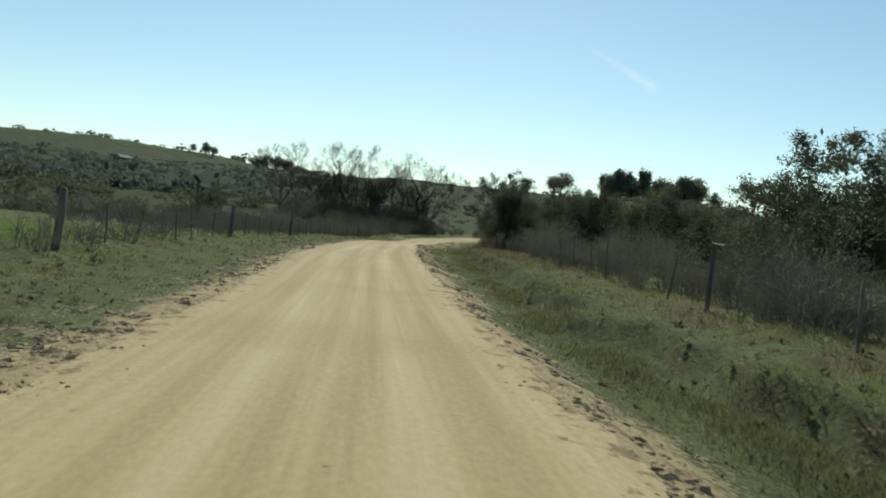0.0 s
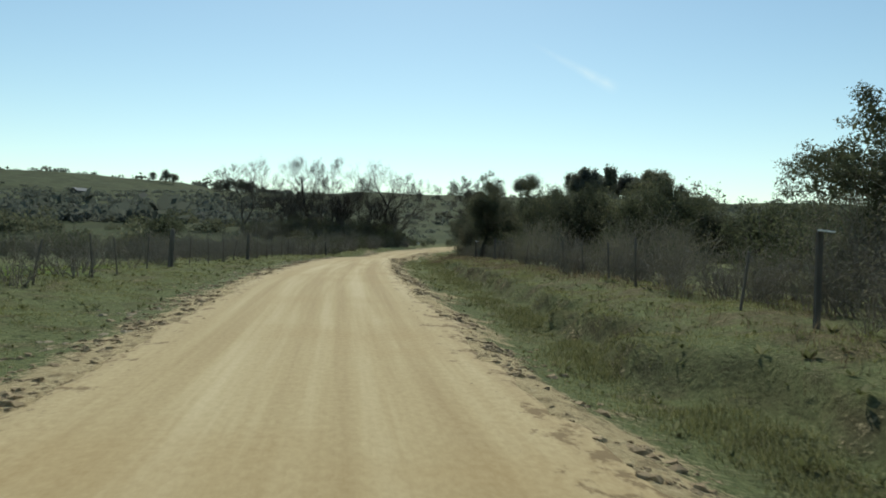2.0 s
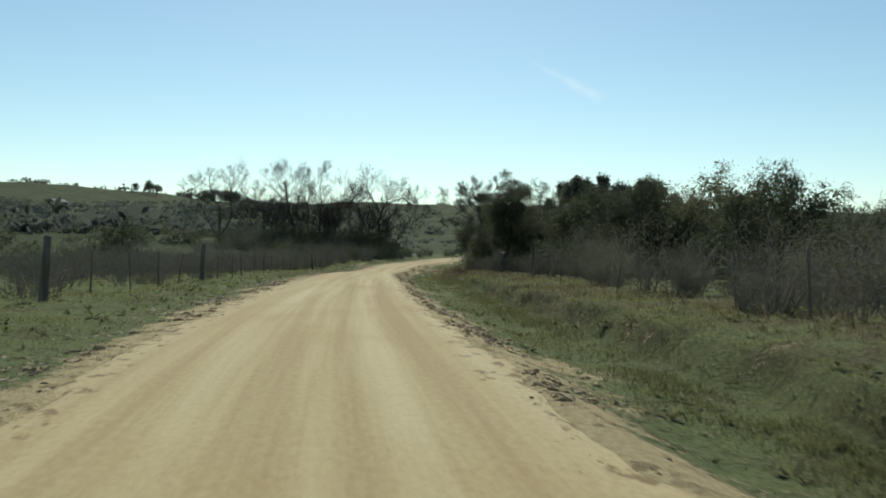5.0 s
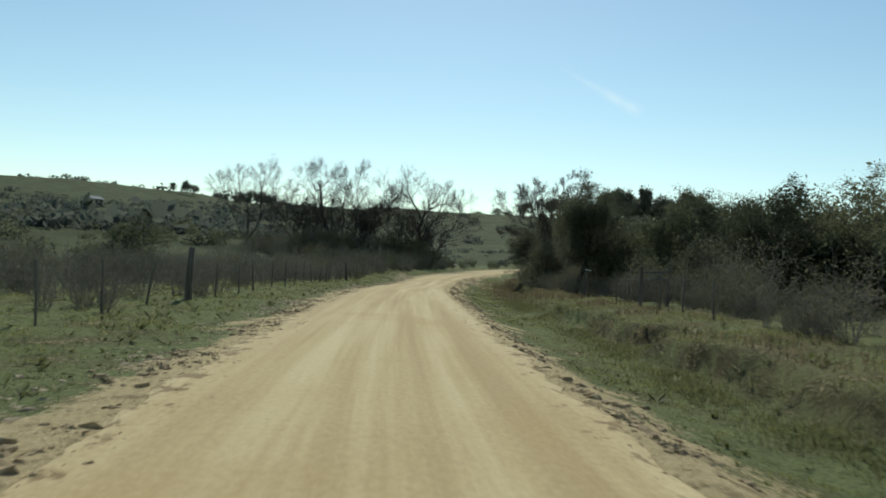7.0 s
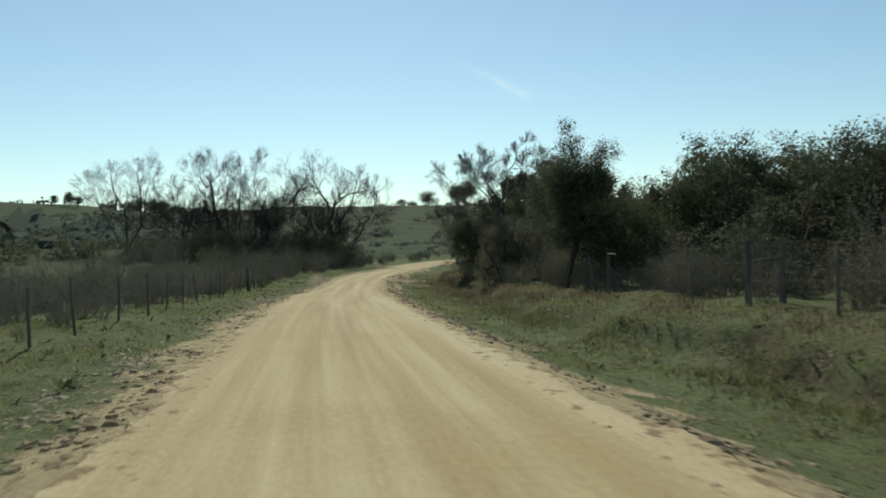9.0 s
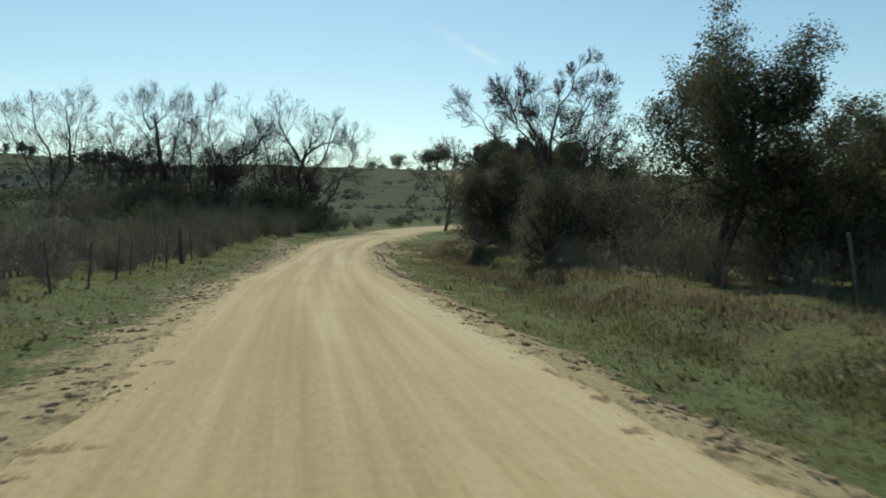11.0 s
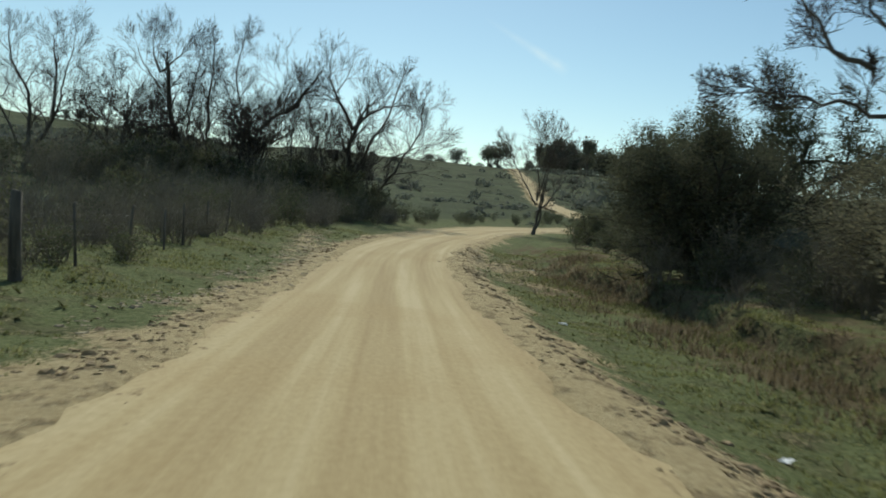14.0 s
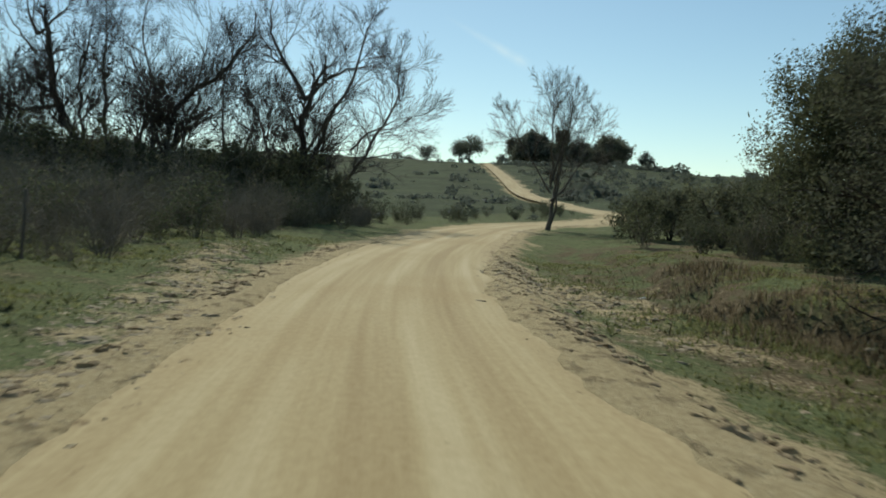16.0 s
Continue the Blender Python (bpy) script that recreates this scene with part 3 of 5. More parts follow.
def limb_tree(seed, at, limbs, label, name="bare_tree", twig_mat=TWIG, rmin=1.0, dense=1.0, reach=1.0, leaves=0, crook=1.0):
    """A leafless tree of chosen main limbs; each limb is (out, up, radius, stretch, leanings), leaning right of upright in degrees, stretch by stretch."""
    rng = np.random.RandomState(seed)
    lines = []
    levels = [None,
              dict(n=6 * dense, angle=33, ratio=0.62, bend=0.13 * crook, rise=0.05, first=0.12, parts=7, tip=0.22),
              dict(n=5 * dense, angle=30, ratio=0.62, bend=0.11 * crook, rise=0.06, first=0.12, parts=4, tip=0.3),
              dict(n=3.6 * dense, angle=27, ratio=0.62, bend=0.10 * crook, rise=0.06, first=0.12, parts=3, tip=0.4),
              dict(n=0, angle=24, ratio=0.5, bend=0.08, rise=0.06, first=0.1, parts=2, tip=0.5)]
    for k, (out_m, up, radius, stretch, leanings) in enumerate(limbs):
        p = np.array((out_m, rng.normal(0, 0.15) * (k > 0), up))
        drift = rng.uniform(-0.35, 0.35) * (k > 0)
        pts = [p]
        for a in leanings:
            for half in range(3):
                b = math.radians(a + rng.normal(0, 9 * crook))
                p = p + np.array((math.sin(b), drift + rng.normal(0, 0.12), math.cos(b))) * stretch / 3
                pts.append(p)
        pts = np.array(pts)
        n = len(pts) - 1
        thin = 0.62 if k == 0 and any(l[1] > 2 for l in limbs[1:3]) else 0.2
        rad = radius * np.linspace(1, thin, n + 1)
        lines.append((0, pts, rad))
        total = stretch * len(leanings)
        count = max(2, int(round(total * 1.15)))
        turn = rng.uniform(0, 6.283)
        for c in range(count + 1):
            f = 0.98 if c == count else 0.22 + 0.76 * (c + rng.uniform(0, 0.9)) / count
            if pts[int(f * n)][2] < 1.6:
                continue
            i = min(int(f * n), n - 1)
            at_p = pts[i] + (pts[i + 1] - pts[i]) * (f * n - i)
            ax = (pts[i + 1] - pts[i]) / np.linalg.norm(pts[i + 1] - pts[i])
            a = np.cross(ax, [0.3, 0.5, 0.81])
            a /= np.linalg.norm(a)
            b = np.cross(ax, a)
            turn += 2.4 + rng.uniform(-0.5, 0.5)
            lean = math.radians(rng.uniform(28, 52)) if c < count else 0.15
            w = ax * math.cos(lean) + (a * math.cos(turn) + b * math.sin(turn)) * math.sin(lean)
            grow(rng, at_p, w, reach * rng.uniform(1.9, 3.9) * (1.2 - 0.55 * f), rad[i] * rng.uniform(0.35, 0.55) if c < count else rad[i] * 0.8, levels, lines, 1)
    lines = [(lv, p, np.maximum(r, 0.0068 * rmin)) for lv, p, r in lines]
    e = holder(name, Matrix.Translation((at[0], at[1], ground_z(*at))))
    tagged(e, label, "tree")
    for lv, p, r in lines:
        if lv == 0:
            part("trunk" if p[0][2] < 0.5 else "limb", line_mesh("limb", [(lv, p, r)], 0, 0, 7, BARK_GREY), e)
        elif lv == 1:
            part("bough", line_mesh("bough", [(lv, p, r)], 1, 1, 5, BARK_GREY), e)
    tagged(part("twig_spray", line_mesh("twig_spray", lines, 2, 4, 3, twig_mat), e), kind="stuff")
    if leaves:
        v, f = leaf_quads(rng, tips(lines, 4, (0.6, 1.0)), leaves, 0.032, (0.05, 0.05, 0.05))
        part("crown", mesh_of("crown", v, f, LEAF_OLIVE), e, "sparse small olive leaves")
    return e


def leafy_tree(seed, height, width, at, label, leaf=LEAF_DARK, size=0.06, leaves=12000, name="evergreen_tree", stems=2, low=0.28, spread=0.17, deep=3, girth=0.02, fill=0):
    """A broad thorn tree: crooked forked trunk, spreading limbs, small leaves in uneven clumps."""
    rng = np.random.RandomState(seed)
    lines = []
    levels = [
        dict(n=8, angle=58, ratio=0.62, bend=0.11, rise=0.02, first=low, parts=7, tip=0.3),
        dict(n=7, angle=46, ratio=0.52, bend=0.15, rise=0.03, first=0.2, parts=6, tip=0.3),
        dict(n=5, angle=45, ratio=0.5, bend=0.16, rise=0.03, first=0.2, parts=4, tip=0.4),
        dict(n=0, angle=40, ratio=0.5, bend=0.16, rise=0.03, first=0.2, parts=3, tip=0.5),
    ]
    for i in range(stems):
        a = 6.283 * (i + rng.uniform(0, 0.7)) / stems
        t = math.radians(20 if stems > 1 else 5)
        w = np.array((math.cos(a) * math.sin(t), math.sin(a) * math.sin(t), math.cos(t)))
        grow(rng, (math.cos(a) * 0.12, math.sin(a) * 0.12, -0.1), w, height * rng.uniform(0.72, 0.86), height * girth, levels, lines)
    pts = np.concatenate([p for _, p, _ in lines])
    k = np.array([width / max(1e-3, np.percentile(np.hypot(pts[:, 0], pts[:, 1]), 97)), 0, height / pts[:, 2].max()])
    k[0] = min(max(k[0], 0.4), 2.0)
    lines = [(lv, p * np.array([k[0], k[0], k[2]]), np.maximum(r, 0.006)) for lv, p, r in lines]
    e = holder(name, Matrix.Translation((at[0], at[1], ground_z(*at))))
    tagged(e, label, "tree")
    part("trunk", line_mesh("trunk", lines, 0, 0, 7, BARK_DARK), e)
    tagged(part("bough_frame", line_mesh("bough_frame", lines, 1, deep, 3, BARK_DARK), e), kind="stuff")
    c = np.concatenate([tips(lines, 3, (0.5, 1.0)), tips(lines, 2, (0.6, 1.0))])
    v, f = leaf_quads(rng, c, leaves, size, spread * np.array([1, 1, 0.7]))
    if fill:
        c = np.concatenate([tips(lines, 1, (0.45, 0.65, 0.85)), tips(lines, 2, (0.35,))])
        w, g = leaf_quads(rng, c, fill, size * 2.6, np.array([0.3, 0.3, 0.25]))
        v, f = np.concatenate([v, w]), np.concatenate([np.asarray(f), np.asarray(g) + len(v)])
    part("crown", mesh_of("crown", v, f, leaf), e)
    return e


def shrub_mesh(seed, height, leaf, stem_mat, leaves, size, sprigs=8, angle=24):
    rng = np.random.RandomState(seed)
    lines = []
    levels = [
        dict(n=5, angle=40, ratio=0.48, bend=0.12, rise=0.02, first=0.04, parts=4, tip=0.3),
        dict(n=3, angle=36, ratio=0.6, bend=0.14, rise=0.03, first=0.15, parts=3, tip=0.35),
        dict(n=0, angle=30, ratio=0.5, bend=0.14, rise=0.03, first=0.2, parts=1, tip=0.5),
    ]
    for i in range(sprigs):
        a = 6.283 * (i + rng.uniform(0, 0.8)) / sprigs
        t = math.radians(angle * rng.uniform(0.3, 1.6))
        w = np.array((math.cos(a) * math.sin(t), math.sin(a) * math.sin(t), math.cos(t)))
        r0 = rng.uniform(0.05, 0.35)
        grow(rng, (math.cos(a) * r0, math.sin(a) * r0, -0.08), w, height * rng.uniform(0.6, 1.0), 0.016 + height * 0.004, levels, lines)
    lines = [(lv, p, np.maximum(r, 0.005)) for lv, p, r in lines]
    stems = line_mesh("brushwood", lines, 0, 2, 3, stem_mat)
    foliage = None
    if leaves:
        c = np.concatenate([tips(lines, 2, (0.4, 1.0)), tips(lines, 1, (0.4, 0.8)), tips(lines, 0, (0.15, 0.3, 0.45, 0.6))])
        v, f = leaf_quads(rng, c, leaves, size, (0.17, 0.17, 0.13))
        foliage = mesh_of("foliage", v, f, leaf)
    return stems, foliage


def shrub_thing(name, meshes, m, label, group=""):
    e = holder(name, m)
    tagged(e, label, "shrub", group)
    tagged(part("brushwood", meshes[0], e), kind="stuff")
    if meshes[1] is not None:
        part("foliage", meshes[1], e)
    return e


def stand(x, y, turn=0.0, scale=1.0, tall=None, z=0.0):
    return Matrix.Translation((x, y, ground_z(x, y) + z)) @ Matrix.Rotation(turn, 4, "Z") @ Matrix.Diagonal((scale, scale, tall or scale, 1))


# bare trees at the bend
BARE = "leafless grey tree with rising forked limbs beside the road bend"
CROOKED = "leafless tree with crooked dark limbs above scrub"
SMALLER = "smaller leafless tree among dark scrub"
limb_tree(471, (-5.1, 149.0), [(0, -0.1, 0.25, 2.6, (1, -4, 9)), (0.15, 7.0, 0.15, 1.5, (-38, -30, -27, -14)), (0.15, 7.0, 0.14, 1.6, (42, 55, 78)), (1.3, 8.5, 0.08, 1.1, (4,)),
                                    (0.3, 0.3, 0.18, 2.7, (9, 20, 22, 8)), (1.6, 0.2, 0.15, 2.2, (26, 30, 28, 20, 0)), (2.9, 4.2, 0.08, 1.4, (52, 62, 70)), (-0.4, 1.0, 0.10, 2.4, (-30, -18, -24, -8))], BARE)
limb_tree(212, (-10.3, 149.0), [(0, -0.1, 0.17, 2.0, (-36, -34, 2, 36, 52, 34)), (-1.6, 2.2, 0.10, 2.1, (16, 26, 12, 20)), (0.4, -0.1, 0.11, 2.4, (12, 4, -12, 6)), (-2.2, 4.6, 0.08, 1.8, (-40, -22, -10))], SMALLER, dense=0.85)
limb_tree(213, (-16.0, 151.0), [(0, -0.1, 0.24, 2.2, (-30, -32, -28, -12, -10)), (-4.3, 9.2, 0.11, 0.95, (-20, -24, -12)), (-4.3, 9.2, 0.10, 0.9, (50, 34, 42)), (-3.0, 5.2, 0.12, 1.9, (-98, -76, -52, -46)),
                                (0.1, -0.1, 0.15, 2.8, (2, -4, -6, 4)), (0.7, -0.1, 0.13, 2.6, (24, 16, 4, -6, 4)), (-1.6, 2.6, 0.11, 2.3, (-10, -4, 12, 6)), (-4.2, 8.0, 0.07, 1.3, (-48, -30, -20))], CROOKED, reach=0.82)
limb_tree(215, (-30.1, 152.0), [(0, -0.1, 0.21, 2.1, (24, 36, 12, -4, -14)), (-0.1, 0.1, 0.19, 2.0, (-5, -10, -15, -22, -10)), (0.2, 0.1, 0.13, 1.8, (58, 72, 46, 30, 20)), (-0.4, 1.2, 0.12, 2.2, (-42, -32, -24, -10)), (1.8, 4.0, 0.09, 2.0, (4, 18, 10))], CROOKED)
STEMS = "thin many-stemmed leafless sapling among the bare trees"
for seed, x, y, h in ((231, -7.6, 147.5, 7.4), (232, -12.3, 148.0, 7.8), (233, -18.6, 149.0, 7.2), (234, -22.0, 151.0, 6.8), (235, -3.2, 148.0, 5.6)):
    bare_tree(seed, h, 4, label=STEMS, at=(x, y), spread=13, rmin=0.95, dense=0.75, girth=0.011, fan=0.75)
bare_tree(218, 8.8, 3, label=SMALLER, at=(-13.4, 150.5), spread=16, rmin=1.1, dense=0.9)
bare_tree(214, 8.0, 3, label=SMALLER, at=(-24.0, 155.0), spread=24, rmin=1.1, dense=0.9)
limb_tree(446, (11.6, 155.5), [(0, -0.1, 0.15, 1.7, (2, 5)), (0.1, 2.6, 0.075, 1.9, (-34, -28, -20)), (0.15, 3.0, 0.08, 2.0, (-8, -4, 0)), (0.15, 3.1, 0.085, 2.0, (16, 12, 8)), (0.1, 2.0, 0.075, 2.1, (38, 32, 24)), (0.2, -0.1, 0.09, 1.6, (24, 12, 4, -4, -8))],
          "slender leafless tree standing alone at the road bend", "bare_sapling", twig_mat=TWIG_PALE, rmin=1.0, reach=0.8)

# evergreen thorn trees
limb_tree(419, (6.5, 97.2), [(0, -0.1, 0.13, 2.45, (-2, -4)), (-0.1, 4.5, 0.075, 0.95, (-16, -30, -28, -14)), (-0.1, 4.5, 0.08, 0.85, (6, 4, 14, 34, 12)), (-0.2, 4.2, 0.06, 0.9, (-96, -68, -82, -88)), (-1.6, 4.9, 0.06, 0.9, (-62, -44, -26)), (0.0, 4.2, 0.06, 1.1, (-48, -34, -24, -30)), (0.3, 5.6, 0.06, 1.0, (50, 30, 20))],
          "nearly leafless crooked thorn tree above dense bushes", "thorn_tree", rmin=0.9, dense=1.3, reach=0.5, leaves=1500, crook=1.5)
limb_tree(118, (8.1, 97.6), [(0, -0.1, 0.11, 2.4, (0, -2)), (0, 4.5, 0.06, 0.9, (-34, -46, -30)), (0, 4.6, 0.07, 0.9, (42, 50, 58)), (0, 4.6, 0.06, 0.9, (14, 28, 20)), (0, 4.2, 0.05, 0.9, (68, 60))],
          "small nearly leafless thorn tree above dense bushes", "thorn_tree", rmin=0.85, reach=0.42, leaves=800, crook=1.7)
leafy_tree(21, 5.3, 5.0, (11.8, 24.8), "dark evergreen thorn tree behind the wire fence", LEAF_DARK, 0.038, 90000, stems=3, spread=0.11, fill=4000)
leafy_tree(22, 7.5, 3.2, (5.7, 80.6), "tall evergreen thorn tree with airy crown near road", LEAF_OLIVE, 0.036, 76000, stems=2, low=0.42, spread=0.16, fill=2000)
leafy_tree(39, 3.4, 2.4, (8.0, 80.0), "low rounded evergreen bush behind the fence", LEAF_DARK, 0.06, 9000, stems=4, low=0.05)
leafy_tree(24, 10.8, 5.6, (15.4, 120.5), "large dense dark evergreen tree near the bend", LEAF_DARK, 0.040, 96000, stems=4, low=0.05, spread=0.15, fill=7000)
leafy_tree(28, 7.2, 3.4, (11.4, 121.5), "dense dark evergreen tree near the bend", LEAF_DARK, 0.040, 72000, stems=4, low=0.04, spread=0.15, fill=5000)
leafy_tree(25, 4.2, 2.0, (5.9, 95.2), "dense grey-green rounded bush by the verge", LEAF_BRUSH, 0.034, 26000, stems=5, low=0.03)
leafy_tree(26, 4.5, 3.1, (11.6, 97.0), "dense grey-green rounded bush behind the verge", LEAF_BRUSH, 0.034, 26000, stems=5, low=0.03)

leafy_tree(58, 6.4, 3.7, (8.0, 111.5), "large dense rounded dark evergreen bush by the verge", LEAF_OLIVE, 0.035, 88000, stems=6, low=0.03, spread=0.17, fill=3500)

leafy_tree(61, 4.1, 2.3, (8.5, 95.4), "dense grey-brown twiggy thicket beside the thorn trees", LEAF_BRUSH, 0.034, 22000, stems=5, low=0.03)
leafy_tree(59, 4.5, 3.0, (10.0, 100.5), "dense grey-brown twiggy thicket under the thorn trees", LEAF_BRUSH, 0.034, 26000, stems=5, low=0.03)
leafy_tree(60, 4.2, 2.8, (11.4, 105.5), "dense grey-brown twiggy thicket behind the verge", LEAF_BRUSH, 0.034, 24000, stems=5, low=0.03)

# ---- thicket trees and shrubs ----
WOOD = []
pick = random.Random(7)


def thicket_tree(x, y, height, fine=False):
    """One of the dense evergreen thicket trees, set at its own size and turn."""
    k = pick.randrange(3) if fine else 3 + pick.randrange(3)
    m = stand(x, y, pick.uniform(0, 6.283), height / 5.5 * pick.uniform(0.9, 1.15), height / 5.5)
    return copy_thing(WOOD[k], m)


for k, (x, y) in enumerate([(11.6, 84.0), (12.2, 71.5), (11.8, 78.0), (25.5, 92.0), (31.0, 80.0), (36.0, 70.0)]):
    WOOD.append(leafy_tree(30 + k, 5.7, 3.0, (x, y), "dense dark evergreen tree in a thicket", (LEAF_DARK, LEAF_OLIVE)[k % 2],
                           0.042 if k < 3 else 0.07, 24000 if k < 3 else 6500, stems=3, low=0.05, deep=3 if k < 3 else 2, spread=0.14 if k < 3 else 0.11, fill=2200 if k < 3 else 700))
thicket_tree(14.6, 99.0, 5.0, True)
thicket_tree(12.9, 52.0, 4.9, True)
thicket_tree(17.1, 72.5, 6.9, True)
thicket_tree(10.6, 75.5, 6.0, True)
thicket_tree(12.6, 79.5, 6.5, True)
thicket_tree(11.5, 66.5, 5.6, True)
thicket_tree(14.5, 69.0, 5.4, True)
thicket_tree(15.0, 75.0, 5.5, True)
thicket_tree(14.2, 83.0, 5.8, True)
for n in range(11):
    thicket_tree(pick.uniform(15, 23), pick.uniform(62, 88), pick.uniform(4.9, 6.2), True)
for n in range(14):
    thicket_tree(pick.uniform(24, 46), pick.uniform(52, 112), pick.uniform(4.0, 6.0))
thicket_tree(24.5, 83.0, 8.0)
for n in range(8):
    y = pick.uniform(32, 60)
    thicket_tree(float(centre_at(y)) + pick.uniform(20, 36), y, pick.uniform(3.0, 4.0))
for n in range(16):
    thicket_tree(pick.uniform(18, 60), pick.uniform(112, 150), pick.uniform(4.0, 6.5))
for n in range(12):
    thicket_tree(pick.uniform(-24, -8), pick.uniform(149, 156), pick.uniform(3.0, 4.4))
# dark bushes round the foot of the bare trees
for x, y, h in [(-5.2, 145.6, 4.0), (-8.0, 145.0, 4.1), (-2.8, 147.2, 3.0), (-11.0, 144.0, 3.7), (-14.0, 145.8, 4.2), (-6.5, 151.0, 4.4), (-18.0, 146.5, 3.8)]:
    thicket_tree(x, y, h)
# belt of bushes round the inside of the bend
for x, y, h in [(12.6, 127.0, 3.6), (14.6, 131.0, 3.5), (13.4, 133.5, 3.0), (16.5, 134.5, 3.5), (11.8, 138.5, 2.6), (13.6, 139.5, 3.0), (15.8, 141.0, 3.4), (18.5, 140.0, 3.8), (12.8, 142.5, 2.7), (21.0, 137.0, 4.4)]:
    thicket_tree(x, y, h)
thicket_tree(-29.0, 102.0, 5.0)

BRUSH = [shrub_mesh(40 + i, 2.3, LEAF_BRUSH, STEM, 950, 0.036, 9) for i in range(4)]
EVER = [shrub_mesh(50 + i, 2.6, LEAF_DARK, STEM, 1100, 0.074, 7, 34) for i in range(4)]
TWIGGY = [shrub_mesh(45 + i, 2.1, LEAF_BRUSH, STEM, 280, 0.03, 12, 22) for i in range(4)]
THIN = [shrub_mesh(60 + i, 1.3, None, STEM, 0, 0, 7, 22) for i in range(3)]
KIND = [(BRUSH, "brush_shrub", "grey-brown twiggy brush behind the wire fence"), (EVER, "evergreen_shrub", "dark evergreen shrub with small dense leaves"), (THIN, "bare_shrub", "low leafless grey shrub among grass by the fence"),
        (TWIGGY, "twiggy_bush", "low grey-brown twiggy bush beside the pasture fence")]
made = {}


MASS = []   # pasture scrub too far from the road to tell apart: (variant, place)


def plant(kind, x, y, scale, tall=None):
    i = pick.randrange(len(KIND[kind][0]))
    m = stand(x, y, pick.uniform(0, 6.283), scale, tall)
    if kind == 3 and float(road_offset(x, y)) < -10.5:
        MASS.append((i, m))
        return None
    if (kind, i) in made:
        return copy_thing(made[kind, i], m)
    made[kind, i] = shrub_thing(KIND[kind][1], KIND[kind][0][i], m, KIND[kind][2], KIND[kind][1].replace("_", " ") + ("es" if kind == 3 else "s"))
    return made[kind, i]


# right of the road: a belt behind the fence
for n in range(230):
    y = pick.uniform(12, 112)
    u = 8.9 + abs(pick.gauss(0, 3.6)) + 1.4 * float(step(50, 58, y) * step(78, 70, y))
    x = float(centre_at(y)) + u
    swell = 0.85 + 0.3 * float(patchy(x * 0.6, y * 0.6))
    if u < 10.4:
        plant(0 if n % 2 else 3, x, y, pick.uniform(0.4, 0.9) * swell)
    else:
        plant(0 if pick.random() < 0.75 else 1, x, y, pick.uniform(0.65, 1.15) * swell)
# low scrub round the foot of the bend's evergreens
for n in range(26):
    plant(1 if pick.random() < 0.5 else 0, pick.uniform(9.0, 22), pick.uniform(112, 134), pick.uniform(0.7, 1.2))
for n in range(18):
    plant(1 if n % 2 else 0, pick.uniform(5.6, 11.0), pick.uniform(107.0, 110.0), pick.uniform(0.6, 1.05))
# low evergreen scrub before the thorn tree
for n in range(22):
    plant(0 if n % 3 else 1, pick.uniform(6.6, 14.0), pick.uniform(90, 106), pick.uniform(0.8, 1.15))
for n in range(16):
    plant(0, pick.uniform(9.5, 16.0), pick.uniform(92, 106), pick.uniform(1.2, 1.6))
for n in range(12):
    plant(0, pick.uniform(4.6, 9.5), pick.uniform(79, 86), pick.uniform(0.7, 1.15))
# scrub along the road beyond the bend
for n in range(56):
    y = pick.uniform(152, 200)
    plant(1, float(centre_at(y)) - pick.uniform(5.5, 12.0), y, pick.uniform(0.45, 0.8))
# left: tall dark scrub below the bare trees
for n in range(120):
    y = pick.uniform(134, 152)
    x = pick.uniform(-27, -4.5)
    if float(road_offset(x, y)) > -6.0:
        continue
    plant(1 if pick.random() < 0.4 else 0, x, y, pick.uniform(0.9, 1.55))
for n in range(104):
    y = pick.uniform(52, 136)
    x = float(centre_at(y)) - 6.3 - abs(pick.gauss(0, 7)) - 3.0 * (y < 60)
    plant(3 if pick.random() < 0.95 else 1, x, y, pick.uniform(0.45, 0.85))
for n in range(30):
    y = pick.uniform(48, 104)
    plant(3, float(centre_at(y)) - pick.uniform(6.0, 7.6), y, pick.uniform(0.35, 0.6))
for n in range(24):
    y = pick.uniform(56, 82)
    plant(3, float(centre_at(y)) + pick.uniform(10.3, 13.5), y, pick.uniform(0.6, 0.95))
for n in range(38):
    y = pick.uniform(13, 37)
    plant(0 if n % 2 else 2, float(centre_at(y)) + pick.uniform(8.2, 10.2), y, pick.uniform(0.4, 0.62) if n % 2 else pick.uniform(0.7, 1.1))
for n in range(44):
    y = pick.uniform(58, 102)
    plant(3 if n % 3 else 1, float(centre_at(y)) - pick.uniform(8.5, 25), y, pick.uniform(0.6, 1.0))
for n in range(130):
    y = pick.uniform(52, 122)
    plant(3 if n % 3 else 0, float(centre_at(y)) - 6.6 - abs(pick.gauss(0, 9)), y, pick.uniform(0.55, 0.95))
# dense scrub in front of the bare trees, close to the verge
for n in range(150):
    y = 98 + 50 * pick.random() ** 0.8
    u = 5.9 + abs(pick.gauss(0, 4.5))
    big = min(1.0, max(0.0, (y - 104) / 22)) * min(1.0, (u - 4.4) / 3.0)
    plant(3 if n % 4 else 1, float(centre_at(y)) - u, y, pick.uniform(0.38, 0.6) + big * pick.uniform(0.2, 0.6))
for n in range(46):
    y = pick.uniform(14, 100)
    plant(2, float(centre_at(y)) - pick.uniform(6.6, 9.0), y, pick.uniform(0.6, 1.1))


